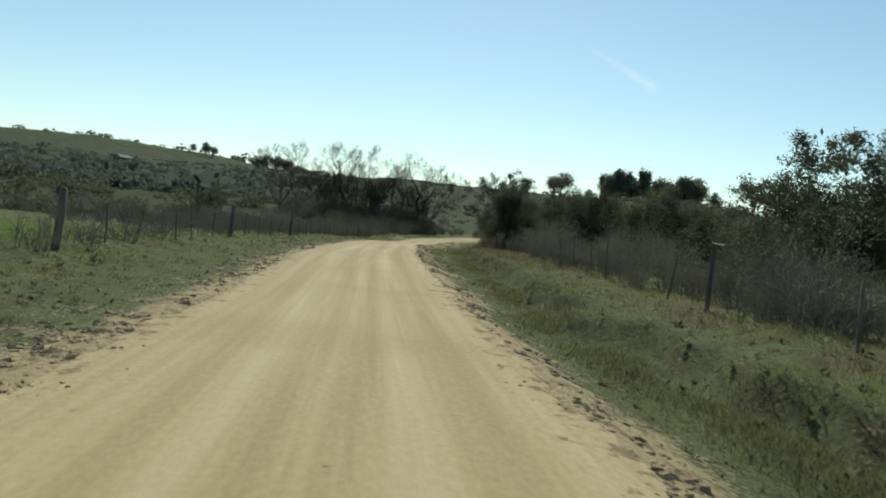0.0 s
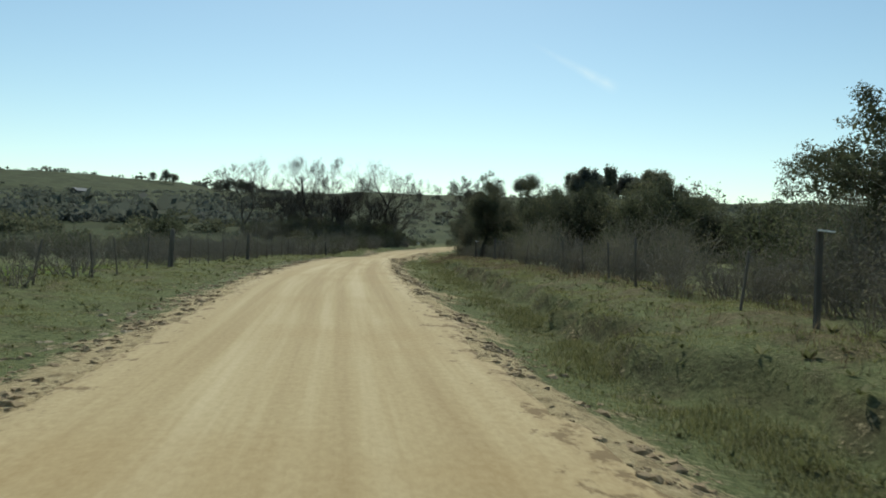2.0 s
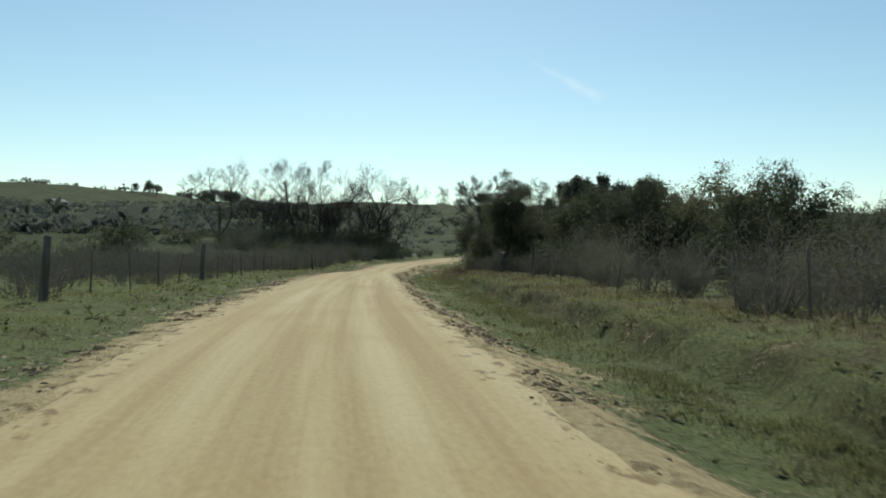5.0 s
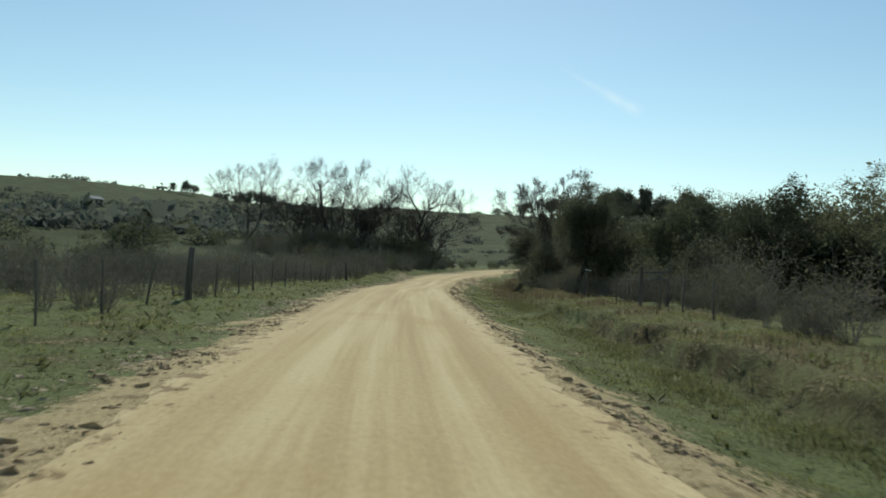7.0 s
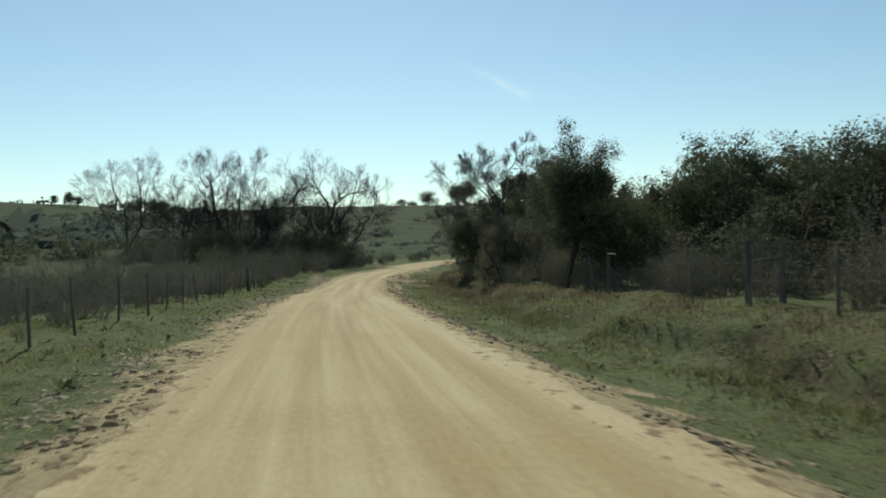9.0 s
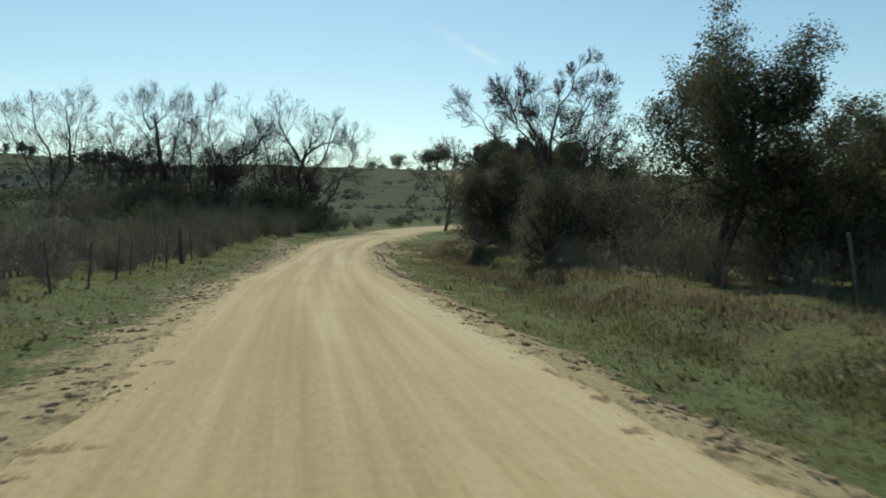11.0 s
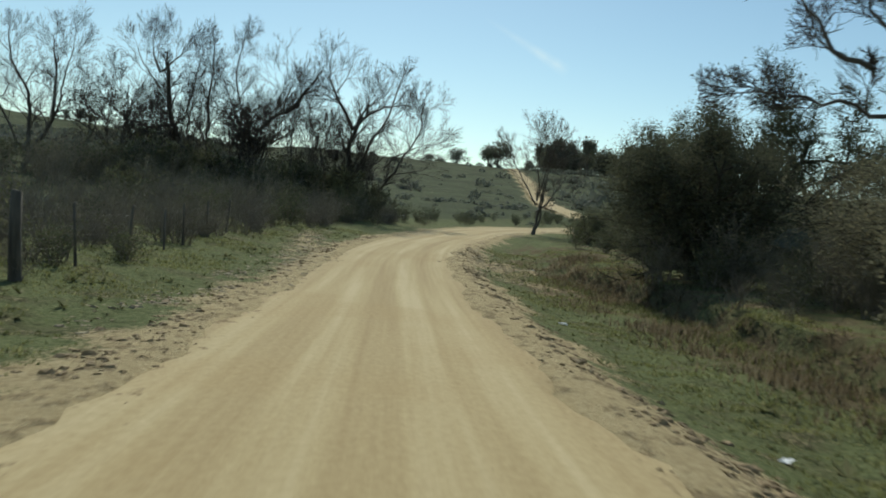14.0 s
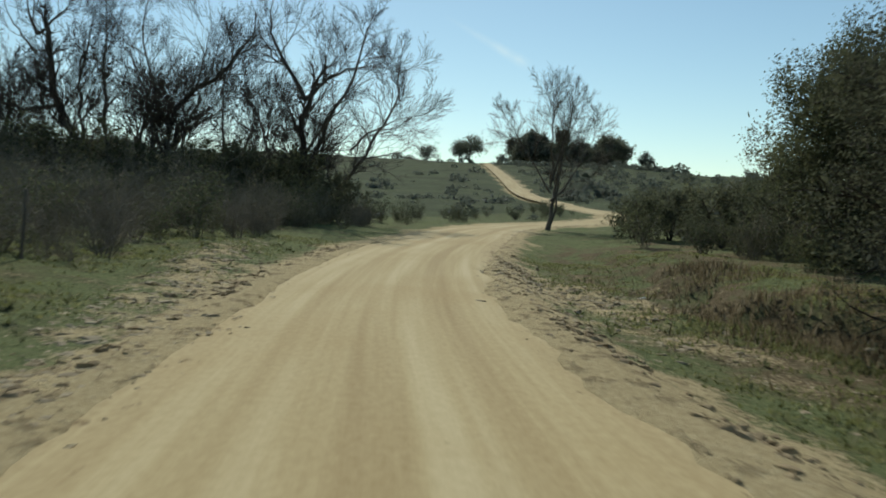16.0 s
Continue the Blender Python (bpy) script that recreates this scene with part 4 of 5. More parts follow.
def joined(meshes, name, label, mat):
    V, F, base = [], [], 0
    for i, m in MASS:
        me = meshes[i]
        co = np.zeros(len(me.vertices) * 3, np.float32)
        me.vertices.foreach_get("co", co)
        vi = np.zeros(len(me.loops), np.int32)
        me.loops.foreach_get("vertex_index", vi)
        a = np.array(m)
        V.append(co.reshape(-1, 3) @ a[:3, :3].T + a[:3, 3])
        F.append(vi.reshape(-1, 4) + base)
        base += len(me.vertices)
    return tagged(new(name, mesh_of(name, np.concatenate(V), np.concatenate(F), mat)), label, "scrub", kind="stuff")


joined([p[0] for p in TWIGGY], "scrub_twigs", "grey-brown twigs of the scrub across the pasture", STEM)
joined([p[1] for p in TWIGGY], "scrub_leaves", "sparse dull leaves of the scrub across the pasture", LEAF_BRUSH)


# ---- fences ----
def post_mesh(seed, radius, height):
    rng = np.random.RandomState(seed)
    z = np.array([-0.3, 0.0, height * 0.5, height - 0.02, height])
    pts = np.stack([rng.normal(0, 0.008, 5), rng.normal(0, 0.008, 5), z], -1)
    rad = radius * np.array([1.05, 1.0, 0.95, 0.9, 0.55]) * rng.uniform(0.92, 1.08, 5)
    v, f = tubes([(pts, rad)], 8)
    top = np.arange(len(v) - 8, len(v))
    f = [*map(tuple, f), tuple(top[:4]), (top[0], top[3], top[4], top[7]), tuple(top[4:8])]
    return mesh_of("post", v, np.array(f), POST_WOOD, True)


POSTS = [post_mesh(70, 0.028, 1.2), post_mesh(71, 0.034, 1.3), post_mesh(72, 0.105, 1.5), post_mesh(73, 0.03, 1.15)]


def wire_fence(name, label, line, y0, y1, gap, wires, lean_seed, thick=(), gaps=0.0):
    """Posts and thin strained wires along line(y) -> x."""
    rng = np.random.RandomState(lean_seed)
    e = holder(name, Matrix.Translation((line(y0), y0, ground_z(line(y0), y0))))
    o = e.matrix_basis.translation
    tagged(e, label, "fence")
    tops = []
    for i in range(int((y1 - y0) / gap)):
        big = i in thick
        if not big and rng.uniform() < gaps:
            continue
        y = y0 + i * gap + (0 if big else rng.uniform(-0.3, 0.3))
        x = line(y) + (0 if big else rng.normal(0, 0.06))
        z = ground_z(x, y)
        me = POSTS[2] if big else POSTS[(0, 1, 3)[rng.randint(3)]]
        tilt = Euler((rng.normal(0, 0.07), rng.normal(0, 0.07), rng.uniform(0, 6))).to_matrix().to_4x4()
        part("post", me, e, "thick weathered wooden post" if big else "", Matrix.Translation((x - o.x, y - o.y, z - o.z)) @ tilt)
        tops.append((x - o.x, y - o.y, z - o.z))
    for k in range(wires):
        h = 0.25 + k * 0.8 / max(1, wires - 1)
        pts = np.array([(a, b, c + h) for a, b, c in tops])
        v, f = tubes([(pts, np.full(len(pts), 0.0013))], 4)
        part("wire", mesh_of("wire", v, f, WIRE, True), e, "thin galvanised wire")
    return e


wire_fence("wire_fence", "old wire fence on weathered wooden posts beside pasture", lambda y: float(np.interp(y, [0, 20, 38, 94, 125], [-8.6, -9.4, -9.9, -9.9, -9.0])), 1.9, 122.0, 3.08, 5, 3, (6, 12, 17, 31))
wire_fence("wire_fence", "old wire fence on thin posts before dense brush", lambda y: float(np.interp(y, [0, 19, 27, 45, 63, 110], [7.5, 6.2, 5.5, 4.9, 4.8, 5.2])), 4.0, 80.0, 2.9, 5, 4, (), 0.3)


def plank_mesh(name, a, b, width, thick, mat):
    """A straight squared timber from a to b with chamfered long edges."""
    a, b = np.array(a, float), np.array(b, float)
    d = (b - a) / np.linalg.norm(b - a)
    s = np.cross(d, [0, 0, 1.0]) if abs(d[2]) < 0.9 else np.array([1.0, 0, 0])
    s /= np.linalg.norm(s)
    t = np.cross(s, d)
    c = 0.15
    prof = [(-1 + c, -1), (1 - c, -1), (1, -1 + c), (1, 1 - c), (1 - c, 1), (-1 + c, 1), (-1, 1 - c), (-1, -1 + c)]
    v = [p + s * u * thick / 2 + t * w * width / 2 for p in (a, b) for u, w in prof]
    f = [(i, (i + 1) % 8, 8 + (i + 1) % 8, 8 + i) for i in range(8)]
    f += [(0, 1, 2, 3), (0, 3, 4, 7), (4, 5, 6, 7), (11, 10, 9, 8), (15, 12, 11, 8), (15, 14, 13, 12)]
    return mesh_of(name, v, np.array(f), mat)


def cattle_gate(x, y):
    e = holder("wooden_gate_frame", Matrix.Translation((x, y, ground_z(x, y))))
    tagged(e, "grey wooden gate frame of two posts and rails", "gate")
    part("post", plank_mesh("post", (0, 0, -0.3), (0, 0, 1.55), 0.13, 0.13, POST_WOOD), e)
    part("post", plank_mesh("post", (1.25, 0.7, -0.3), (1.27, 0.7, 1.6), 0.13, 0.13, POST_WOOD), e)
    part("rail", plank_mesh("rail", (0.0, -0.08, 1.32), (1.25, 0.62, 1.38), 0.09, 0.04, POST_WOOD), e)
    part("rail", plank_mesh("rail", (0.0, -0.08, 1.02), (1.25, 0.62, 1.12), 0.10, 0.04, POST_WOOD), e)
    return e


cattle_gate(5.3, 63.0)


def plank_post(x, y, h=1.35):
    e = holder("planked_post", Matrix.Translation((x, y, ground_z(x, y))))
    tagged(e, "weathered fence post with a pale plank on top", "post")
    part("post", plank_mesh("post", (0, 0, -0.3), (0.02, 0, h), 0.09, 0.09, BARK_GREY), e)
    part("plank", plank_mesh("plank", (-0.05, -0.1, h + 0.02), (0.22, -0.08, h - 0.005), 0.025, 0.06, WHITE_PAINT), e, "pale weathered plank")
    return e


plank_post(4.6, 71.1)
plank_post(6.1, 18.8, 1.55)


# ---- grass ----
def blades(name, seed, n, place, height, mat, label, bend=0.9, width=0.006):
    rng = np.random.RandomState(seed)
    x, y, k = place(rng, n)
    m = len(x)
    z = terrain(x, y) - 0.01
    a = rng.uniform(0, 6.283, m)
    h = height * k * rng.uniform(0.5, 1.4, m)
    w = width * rng.uniform(0.7, 1.5, m) * (1 + 0.02 * np.clip(y - 15, 0, 90))
    dx, dy = np.cos(a), np.sin(a)
    t = rng.uniform(0, 6.283, m)
    b = rng.uniform(0.1, 1.0, m) * bend * h
    p = np.stack([x, y, z], -1)
    v = np.stack([p + np.stack([dx * w, dy * w, 0 * w], -1), p - np.stack([dx * w, dy * w, 0 * w], -1), p + np.stack([np.cos(t) * b, np.sin(t) * b, h], -1)], 1).reshape(-1, 3)
    v = v.reshape(m, 3, 3)
    down = np.cross(v[:, 1] - v[:, 0], v[:, 2] - v[:, 0])[:, 2] < 0
    v[down] = v[down][:, [1, 0, 2]]
    v = v.reshape(-1, 3)
    me = mesh_of(name, v, np.arange(m * 3).reshape(-1, 3), mat, True)
    nr = rng.normal(0, 0.35, (m, 3))
    nr[:, 2] = 1.0
    nr = np.repeat(nr / np.linalg.norm(nr, axis=1, keepdims=True), 3, axis=0)
    me.normals_split_custom_set_from_vertices(nr.tolist())
    return tagged(new(name, me), label, "grass", kind="stuff")


def verge(rng, n):
    y = 3 + 127 * rng.uniform(0, 1, n) ** 1.5
    side = rng.uniform(0, 1, n) < 0.45
    u = np.where(side, -rng.uniform(3.0, 11.0, n), rng.uniform(3.0, 10.0, n))
    x = centre_at(y) + u
    p = patchy(x, y) * 0.5 + lump_s(x, y) * 0.3
    keep = (rng.uniform(0, 1, n) < np.clip(0.55 + p, 0.08, 1)) & (rng.uniform(0, 1, n) < step(2.9, 4.6, np.abs(u) + edge_wave(x, y) * 0.3))
    s, k = bank(x, y, u)
    keep &= (np.abs(s - 0.02) > 0.3) | (rng.uniform(0, 1, n) > k * 0.9) | (u < 0)
    return x[keep], y[keep], (0.7 + 0.5 * np.clip(p, -0.5, 1))[keep]


def ditch(rng, n):
    y = 4 + 110 * rng.uniform(0, 1, n) ** 1.4
    u = np.interp(y, [p[0] for p in BANK], [p[1] for p in BANK]) - 0.85 + rng.normal(0, 0.4, n)
    x = centre_at(y) + u
    keep = rng.uniform(0, 1, n) < np.clip(0.5 + 0.7 * lump_m(x, y), 0.03, 1)
    return x[keep], y[keep], np.ones(keep.sum())


def straw(rng, n):
    y = 8 + 115 * rng.uniform(0, 1, n)
    u = rng.normal(8.0, 0.9, n) - 0.7 * step(66, 82, y)
    x = centre_at(y) + u
    keep = rng.uniform(0, 1, n) < np.clip(0.35 + 0.6 * lump_m(x + 30, y), 0.0, 1) * (0.35 + 0.65 * step(66, 82, y))
    return x[keep], y[keep], np.ones(keep.sum())


blades("grass", 80, 560000, verge, 0.055, GRASS, "short grazed green and straw-coloured verge grass")
blades("lush_grass", 81, 90000, ditch, 0.10, GRASS_LUSH, "longer bright green grass along the shallow ditch")
blades("dry_grass", 82, 60000, straw, 0.21, STRAW, "tall dry tawny grass along the fence", 0.6)


# ---- clods along the road's edges ----
def lumps(name, label, rng, x, y, z, size, shape, mat):
    """Loose angular lumps of earth, each turned and broken its own way."""
    base = np.array([(-1, -1, 0), (1, -1, 0), (1, 1, 0), (-1, 1, 0), (-.6, -.6, 1), (.6, -.6, 1), (.6, .6, 1), (-.6, .6, 1)], float)
    quads = np.array([(4, 5, 6, 7), (0, 1, 5, 4), (1, 2, 6, 5), (2, 3, 7, 6), (3, 0, 4, 7)])
    m = len(x)
    v = base[None] * size[:, None, None] * rng.uniform(0.45, 1.5, (m, 8, 3)) * np.array(shape)
    a = rng.uniform(0, 6.283, m)
    ca, sa = np.cos(a)[:, None], np.sin(a)[:, None]
    v = np.stack([v[..., 0] * ca - v[..., 1] * sa + x[:, None], v[..., 0] * sa + v[..., 1] * ca + y[:, None], v[..., 2] + z[:, None]], -1)
    f = (quads[None] + np.arange(m)[:, None, None] * 8).reshape(-1, 4)
    return tagged(new(name, mesh_of(name, v.reshape(-1, 3), f, mat)), label, "clods", kind="stuff")


def clods(seed, n):
    rng = np.random.RandomState(seed)
    y = 3 + 125 * rng.uniform(0, 1, n) ** 1.3
    side = np.where(rng.uniform(0, 1, n) < 0.5, -1, 1)
    u = side * np.clip(2.75 + rng.normal(0.0, 0.36, n), 1.7, 5)
    x = centre_at(y) + u
    keep = rng.uniform(0, 1, n) < np.clip(0.25 + 0.5 * (lump_s(x, y) + lump_m(x, y)), 0.02, 1)
    x, y, u = x[keep], y[keep], u[keep]
    z = np.where(np.abs(u) < 2.4, height_at(y) + 0.055 * (1 - (u / 2.5) ** 2), terrain(x, y)) - 0.008
    size = np.minimum(rng.lognormal(-4.05, 0.6, len(x)), 0.065) * np.where(np.abs(u) < 2.4, 0.45, 1.0)
    return lumps("dirt_clods", "loose dry clods and gravel along the road edges", rng, x, y, z, size, (1.2, 1, 0.6), CLOD)


def heap_clods(seed, n):
    rng = np.random.RandomState(seed)
    left = rng.uniform(0, 1, n) < 0.45
    x = np.where(left, rng.normal(-6.0, 0.5, n), rng.normal(1.9, 1.0, n))
    y = np.where(left, rng.normal(115.0, 6.5, n), rng.normal(117.5, 4.2, n))
    size = np.minimum(rng.lognormal(-3.9, 0.5, n), 0.075)
    return lumps("crust_lumps", "pale broken soil crust heaped on the verges", rng, x, y, terrain(x, y) - 0.01, size, (1.5, 1.1, 0.4), CRUST)


def verge_chips(seed, n):
    rng = np.random.RandomState(seed)
    y = rng.uniform(8, 112, n)
    x = centre_at(y) - 3.5 - 0.2 * step(22, 50, y) + rng.normal(0, 0.22, n) + 0.25 * edge_wave(y, y)
    keep = rng.uniform(0, 1, n) < np.clip(0.3 + 0.7 * lump_m(x * 2, y), 0.02, 1)
    x, y = x[keep], y[keep]
    size = np.minimum(rng.lognormal(-3.7, 0.5, len(x)), 0.06)
    return lumps("crust_chips", "pale chips of dried mud along the verge", rng, x, y, terrain(x, y) - 0.006, size, (1.2, 1.1, 0.45), CRUST)


clods(90, 46000)
heap_clods(91, 6000)
verge_chips(92, 6000)


def weeds(seed, n):
    """Small flat rosettes and tussocks that roughen the grazed verge."""
    rng = np.random.RandomState(seed)
    y = 4 + 122 * rng.uniform(0, 1, n) ** 1.3
    u = np.where(rng.uniform(0, 1, n) < 0.5, -rng.uniform(3.4, 8.5, n), rng.uniform(3.4, 9.0, n))
    x = centre_at(y) + u
    keep = rng.uniform(0, 1, n) < np.clip(0.45 + 0.5 * lump_m(x, y + 40), 0.05, 1)
    x, y = x[keep], y[keep]
    m, k = len(x), 7
    size = np.minimum(rng.lognormal(-2.6, 0.4, m), 0.2)
    a = rng.uniform(0, 6.283, (m, k))
    p = np.stack([x, y, terrain(x, y) - 0.01], -1)[:, None, :]
    tip = np.stack([np.cos(a), np.sin(a), rng.uniform(0.35, 1.1, (m, k))], -1) * size[:, None, None]
    side = np.stack([-np.sin(a), np.cos(a), 0 * a], -1) * size[:, None, None] * 0.22
    v = np.stack([p + tip * 0.06, p + tip * 0.55 - side, p + tip, p + tip * 0.55 + side], 2)
    me = mesh_of("verge_weeds", v.reshape(-1, 3), np.arange(m * k * 4).reshape(-1, 4), GRASS, True)
    nr = rng.normal(0, 0.3, (m * k, 3))
    nr[:, 2] = 1.0
    me.normals_split_custom_set_from_vertices(np.repeat(nr / np.linalg.norm(nr, axis=1, keepdims=True), 4, axis=0).tolist())
    return tagged(new("verge_weeds", me), "low weeds and tussocks in the grazed verge", "weeds", kind="stuff")


weeds(93, 9000)


# ---- distance ----
# the default leaf colour carries painted distance haze
def far_bushes(name, label, seed, n, place, size, leaves, mat=LEAF_FAR_HAZE):
    """Many scattered bushes of coarse leaf clumps on the far slopes."""
    rng = np.random.RandomState(seed)
    x, y = place(rng, n)
    z = terrain(x, y)
    s = size * rng.lognormal(0, 0.35, len(x))
    V = []
    for i in range(len(x)):
        k = leaves
        d = rng.normal(0, 1, (k, 3))
        d /= np.linalg.norm(d, axis=1, keepdims=True)
        d[:, 2] = np.abs(d[:, 2]) * 0.95
        c = np.array([x[i], y[i], z[i] - 0.1]) + d * s[i] * rng.uniform(0.55, 1.05, (k, 1)) * np.array([1.1, 1.1, 1.0])
        a = rng.normal(0, 1, (k, 3))
        b = np.cross(a, rng.normal(0, 1, (k, 3)))
        a /= np.linalg.norm(a, axis=1, keepdims=True)
        b /= np.linalg.norm(b, axis=1, keepdims=True)
        w = s[i] * (1.6 / leaves ** 0.5) * rng.uniform(0.6, 1.4, (k, 1))
        V.append(np.stack([c - a * w, c + b * w * 0.6, c + a * w, c - b * w * 0.6], 1).reshape(-1, 3))
    V = np.concatenate(V)
    return tagged(new(name, mesh_of(name, V, np.arange(len(V)).reshape(-1, 4), mat)), label, "bushes", kind="stuff")


def slope_left(rng, n):
    b = rng.uniform(-0.75, 0.16, n)
    d = 110 + 520 * rng.uniform(0, 1, n) ** 1.2
    x, y = d * np.sin(b), 60 + d * np.cos(b)
    keep = (np.abs(road_offset(x, y)) > 5) & (rng.uniform(0, 1, n) < np.clip(0.6 + 0.5 * lump_l(x * 0.4, y * 0.4), 0.1, 1)) & ~((b > -0.12) & (rng.uniform(0, 1, n) < np.where(d < 230, 0.95, 0.9)))
    return x[keep], y[keep]


def slope_right(rng, n):
    b = rng.uniform(0.2, 0.95, n)
    d = 60 + 480 * rng.uniform(0, 1, n) ** 1.2
    x, y = d * np.sin(b), 60 + d * np.cos(b)
    keep = (road_offset(x, y) > 7) & (np.hypot(x - 12, y - 157) > 12)
    return x[keep], y[keep]


def ridge_line(rng, n):
    b = rng.uniform(-0.9, -0.02, n)
    d = rng.uniform(930, 1080, n)
    x, y = d * np.sin(b), 60 + d * np.cos(b)
    keep = rng.uniform(0, 1, n) < np.clip(0.45 + 0.6 * lump_h(x, y), 0.05, 1)
    return x[keep], y[keep]


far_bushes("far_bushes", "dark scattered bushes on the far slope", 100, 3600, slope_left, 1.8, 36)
def valley(rng, n):
    x, y = rng.uniform(-130, -30, n), rng.uniform(68, 175, n)
    keep = (rng.uniform(0, 1, n) < np.clip(0.6 + 0.5 * lump_l(x, y), 0.1, 1)) & ((y > 95) | (x < -26))
    return x[keep], y[keep]


def hillside(rng, n):
    y = rng.uniform(165, 420, n)
    x = centre_at(y) - 6 - rng.uniform(0, 1, n) * (30 + 0.3 * (y - 165))
    keep = rng.uniform(0, 1, n) < np.clip(0.4 + 0.6 * lump_l(x * 1.5, y), 0.03, 1)
    return x[keep], y[keep]


def right_pasture(rng, n):
    x, y = rng.uniform(16, 150, n), rng.uniform(-10, 160, n)
    keep = (rng.uniform(0, 1, n) < np.clip(0.55 + 0.5 * lump_l(x, y), 0.08, 1)) & (road_offset(x, y) > 26)
    return x[keep], y[keep]


far_bushes("pasture_scrub", "grey-green scrub across the pasture behind the fence", 105, 420, right_pasture, 1.2, 130, LEAF_OLIVE)
far_bushes("valley_scrub", "grey-brown scrub across the low valley", 103, 560, valley, 1.4, 210, LEAF_OLIVE)
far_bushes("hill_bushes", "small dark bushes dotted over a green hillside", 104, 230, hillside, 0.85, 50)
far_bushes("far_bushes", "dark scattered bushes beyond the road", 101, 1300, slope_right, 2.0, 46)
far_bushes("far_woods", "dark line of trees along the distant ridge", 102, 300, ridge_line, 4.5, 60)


def far_tree(seed, x, y, height, width, label, name="distant_tree", trunk=0.12):
    """A far tree: trunk with limbs and a crown of coarse leaf clumps."""
    rng = np.random.RandomState(seed)
    e = holder(name, Matrix.Translation((x, y, ground_z(x, y))))
    tagged(e, label, "tree", "distant trees")
    lines = [(np.array([(0, 0, -0.3), (0.1, 0, height * 0.4), (0, 0.1, height * 0.85)]), np.array([0.03, 0.022, 0.008]) * height)]
    cs = []
    lo, mid = trunk * height, (1 + trunk) * height / 2
    for i in range(24):
        d = rng.normal(0, 1, 3)
        d /= np.linalg.norm(d)
        r = rng.uniform(0.45, 0.8)
        end = np.array([d[0] * r * width * 0.5, d[1] * r * width * 0.5, mid + d[2] * r * (height - lo) * 0.5])
        lines.append((np.array([(0, 0, end[2] * 0.6), end * 0.5 + np.array([0, 0, end[2] * 0.3]), end]), np.array([0.012, 0.008, 0.004]) * height))
        cs.append(end)
    v, f = tubes(lines, 5)
    part("trunk", mesh_of("trunk", v, f, BARK_DARK, True), e)
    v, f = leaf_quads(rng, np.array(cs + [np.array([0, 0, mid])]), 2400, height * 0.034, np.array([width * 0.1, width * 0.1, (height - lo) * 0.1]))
    # crown colour with the distance haze mixed in
    part("crown", mesh_of("crown", v, f, LEAF_FAR_HAZE), e)
    return e


def polar(bearing, d, x0=-3.66, y0=99.7):
    return x0 + d * math.sin(bearing), y0 + d * math.cos(bearing)


# crest trees beside the road, and the tall grove to its right
for k, (b, d, h, w) in enumerate([(0.172, 470, 16, 19), (0.160, 478, 13, 13), (0.122, 500, 11, 16), (0.210, 480, 6, 7), (0.085, 520, 7, 10), (0.06, 540, 6, 10), (0.10, 520, 6, 8)]):
    far_tree(200 + k, *polar(b, d), h, w, "dark rounded tree on the crest of the hill")


def crest(rng, n):
    b, d = rng.uniform(0.19, 0.42, n), rng.uniform(455, 575, n)
    x, y = -3.66 + d * np.sin(b), 99.7 + d * np.cos(b)
    keep = np.abs(road_offset(x, y)) > 6
    return x[keep], y[keep]


far_bushes("crest_scrub", "dark scrub below the hilltop grove", 106, 210, crest, 2.4, 46)
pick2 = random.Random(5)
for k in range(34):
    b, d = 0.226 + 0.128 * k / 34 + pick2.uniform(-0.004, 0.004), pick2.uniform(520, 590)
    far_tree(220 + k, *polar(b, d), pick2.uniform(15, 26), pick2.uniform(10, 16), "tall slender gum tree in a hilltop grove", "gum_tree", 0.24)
# clumps of trees on the far ridge
for k, (x, y, h, w) in enumerate([(-170, 880, 16, 16), (-181, 884, 18, 18), (-192, 880, 17, 16), (-203, 886, 14, 15), (-160, 890, 13, 13), (-244, 860, 12, 12), (-252, 862, 13, 10), (-264, 860, 9, 10)]):
    far_tree(300 + k, x, y, h, w, "rounded tree in a clump on the distant ridge")
far_tree(320, 182, 566, 13, 10, "lopsided tree on the skyline of the hill")


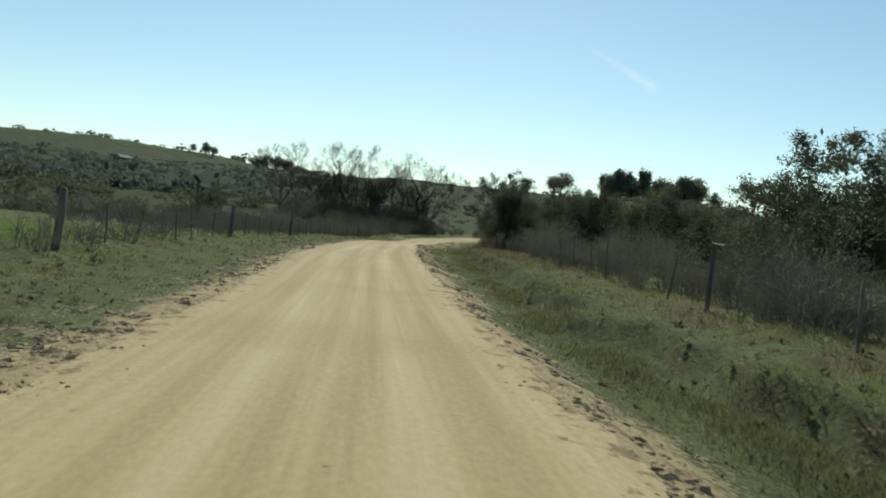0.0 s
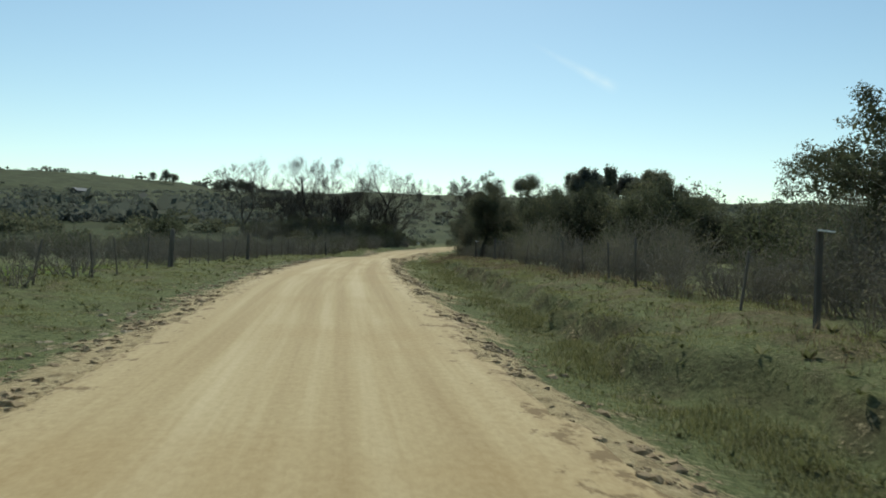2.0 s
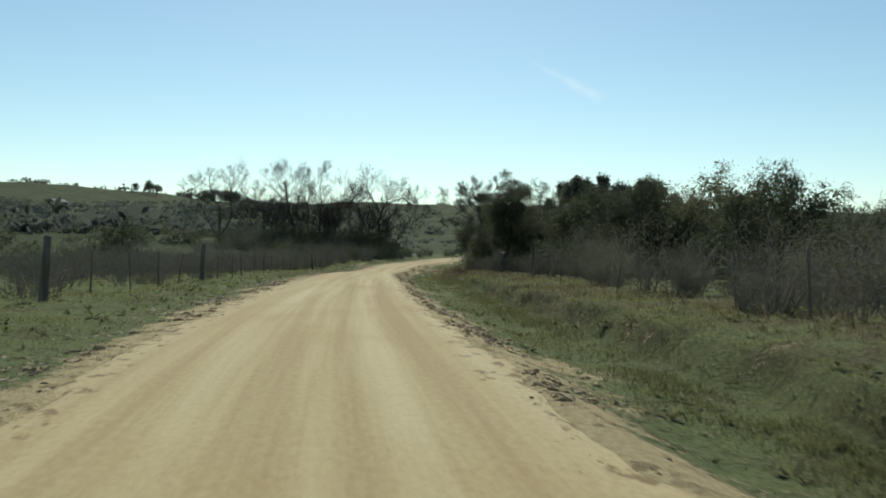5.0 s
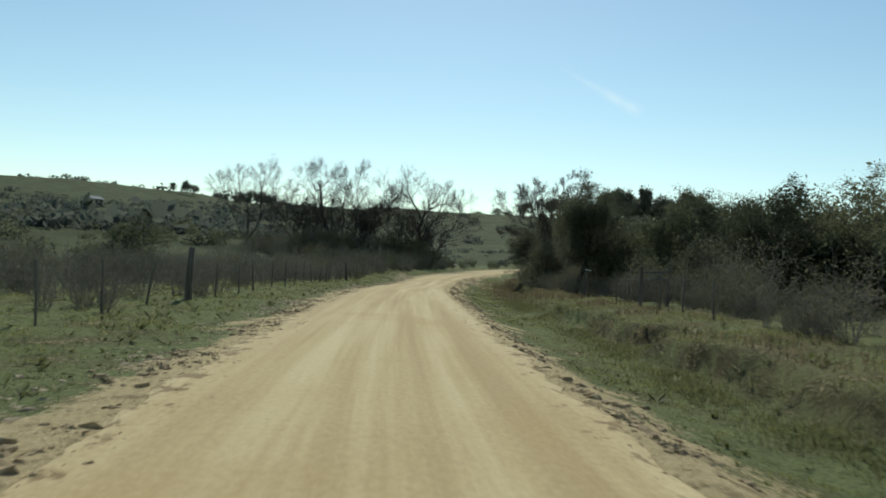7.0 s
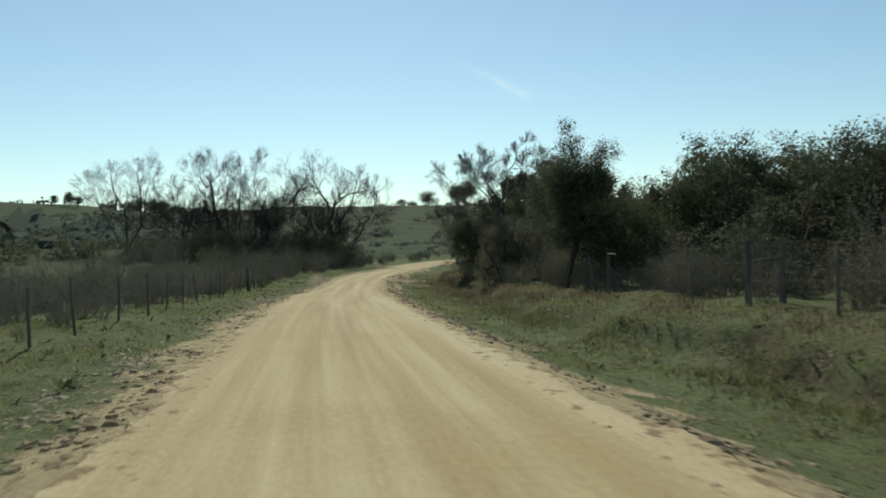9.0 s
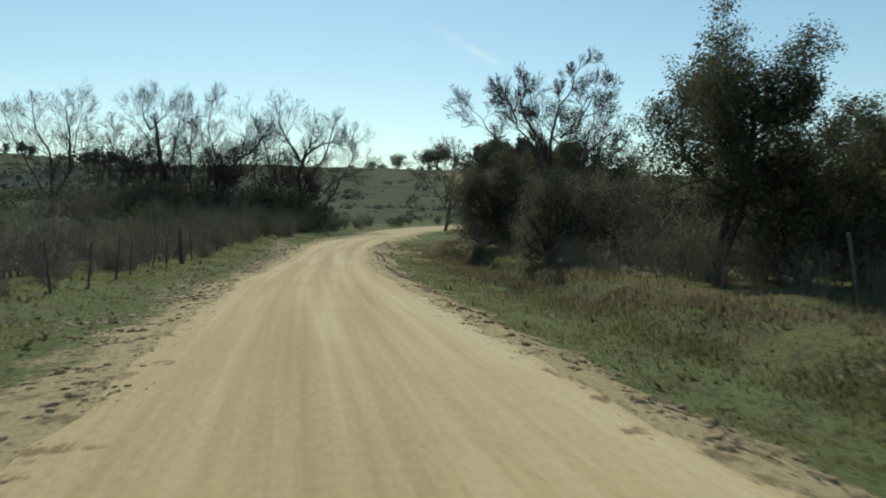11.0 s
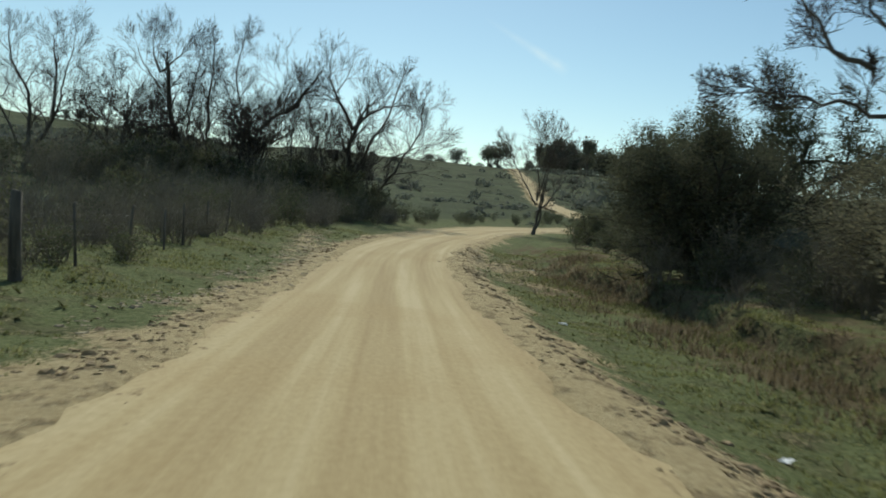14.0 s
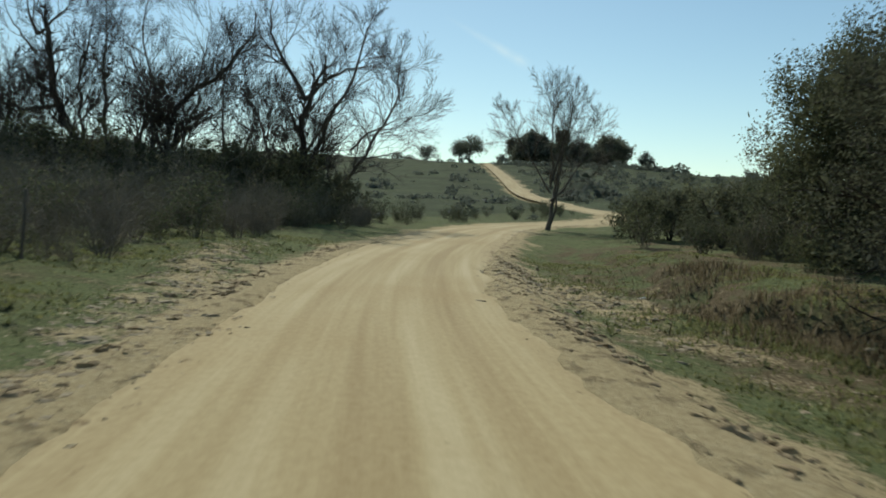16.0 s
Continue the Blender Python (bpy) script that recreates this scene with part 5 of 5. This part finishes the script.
def farmhouse(x, y, turn):
    """A low farmhouse: walls, gable roof with overhang, door and windows."""
    e = holder("farmhouse", Matrix.Translation((x, y, ground_z(x, y) - 0.3)) @ Matrix.Rotation(turn, 4, "Z"))
    tagged(e, "low dark farmhouse with pale metal roof on the slope", "house")
    L, W, H, R = 9.0, 6.0, 2.8, 1.5
    bm = bmesh.new()
    ring = [(-L / 2, -W / 2), (L / 2, -W / 2), (L / 2, W / 2), (-L / 2, W / 2)]
    lo, hi = [bm.verts.new((a, b, 0)) for a, b in ring], [bm.verts.new((a, b, H)) for a, b in ring]
    for i in range(4):
        bm.faces.new((lo[i], lo[(i + 1) % 4], hi[(i + 1) % 4], hi[i]))
    g = [bm.verts.new((-L / 2, 0, H + R)), bm.verts.new((L / 2, 0, H + R))]
    bm.faces.new((hi[3], hi[0], g[0]))
    bm.faces.new((hi[1], hi[2], g[1]))
    me = bpy.data.meshes.new("wall")
    bm.to_mesh(me)
    bm.free()
    me.materials.append(STONE)
    part("wall", me, e)
    for sgn in (-1, 1):
        v = [(-L / 2 - 0.5, sgn * (W / 2 + 0.6), H - 0.3), (L / 2 + 0.5, sgn * (W / 2 + 0.6), H - 0.3), (L / 2 + 0.5, 0, H + R + 0.05), (-L / 2 - 0.5, 0, H + R + 0.05)]
        v += [(a, b, c + 0.1) for a, b, c in v]
        f = [(0, 1, 2, 3), (4, 5, 6, 7), (0, 1, 5, 4), (1, 2, 6, 5), (2, 3, 7, 6), (3, 0, 4, 7)]
        part("roof_slope", mesh_of("roof_slope", v, np.array(f), ROOF_SHEET), e, "pale metal roof sheet")
    for name, x0, w, z0, h in (("door", -0.5, 1.0, 0.0, 2.1), ("window", -4.5, 1.3, 1.0, 1.2), ("window", 2.8, 1.3, 1.0, 1.2)):
        v = [(x0, -W / 2 - 0.06, z0), (x0 + w, -W / 2 - 0.06, z0), (x0 + w, -W / 2 - 0.06, z0 + h), (x0, -W / 2 - 0.06, z0 + h)]
        v += [(a, b + 0.05, c) for a, b, c in v]
        f = [(0, 1, 2, 3), (4, 5, 6, 7), (0, 1, 5, 4), (1, 2, 6, 5), (2, 3, 7, 6), (3, 0, 4, 7)]
        part(name, mesh_of(name, v, np.array(f), DARK_OPENING), e)
    return e


farmhouse(-203, 520, 1.1)


def pale_boulder(x, y, size, seed):
    rng = np.random.RandomState(seed)
    bm = bmesh.new()
    bmesh.ops.create_icosphere(bm, subdivisions=2, radius=1.0)
    for v in bm.verts:
        v.co *= 1 + rng.uniform(-0.14, 0.14)
        v.co.z *= 0.55
    me = bpy.data.meshes.new("boulder")
    bm.to_mesh(me)
    bm.free()
    me.materials.append(WALL_WHITE)
    ob = new("boulder", me)
    ob.matrix_basis = stand(x, y, rng.uniform(0, 6), size, None, size * 0.25)
    return tagged(ob, "whitish boulder in the grass beyond the bend", "boulder")


pale_boulder(0.6, 167.0, 0.45, 1)


def litter(x, y, turn, seed):
    """A crumpled pale scrap of packaging on the verge."""
    rng = np.random.RandomState(seed)
    bm = bmesh.new()
    bmesh.ops.create_grid(bm, x_segments=6, y_segments=4, size=0.5)
    for v in bm.verts:
        v.co.x *= 0.17
        v.co.y *= 0.10
        v.co.z = rng.uniform(0, 0.035)
    bmesh.ops.solidify(bm, geom=bm.faces[:], thickness=0.004)
    me = bpy.data.meshes.new("litter_scrap")
    bm.to_mesh(me)
    bm.free()
    me.materials.append(WHITE_PAINT)
    ob = new("litter_scrap", me)
    ob.matrix_basis = stand(x, y, turn, 1.0, None, 0.02)
    return tagged(ob, "crumpled pale litter scrap lying on verge grass", "litter")


litter(0.6, 101.2, 0.0, 0)
litter(1.1, 87.1, 1.3, 1)
litter(0.5, 100.7, 2.6, 2)
litter(-0.1, 90.1, 3.9, 3)
litter(2.1, 67.2, 5.2, 4)
litter(3.4, 117.3, 6.5, 5)
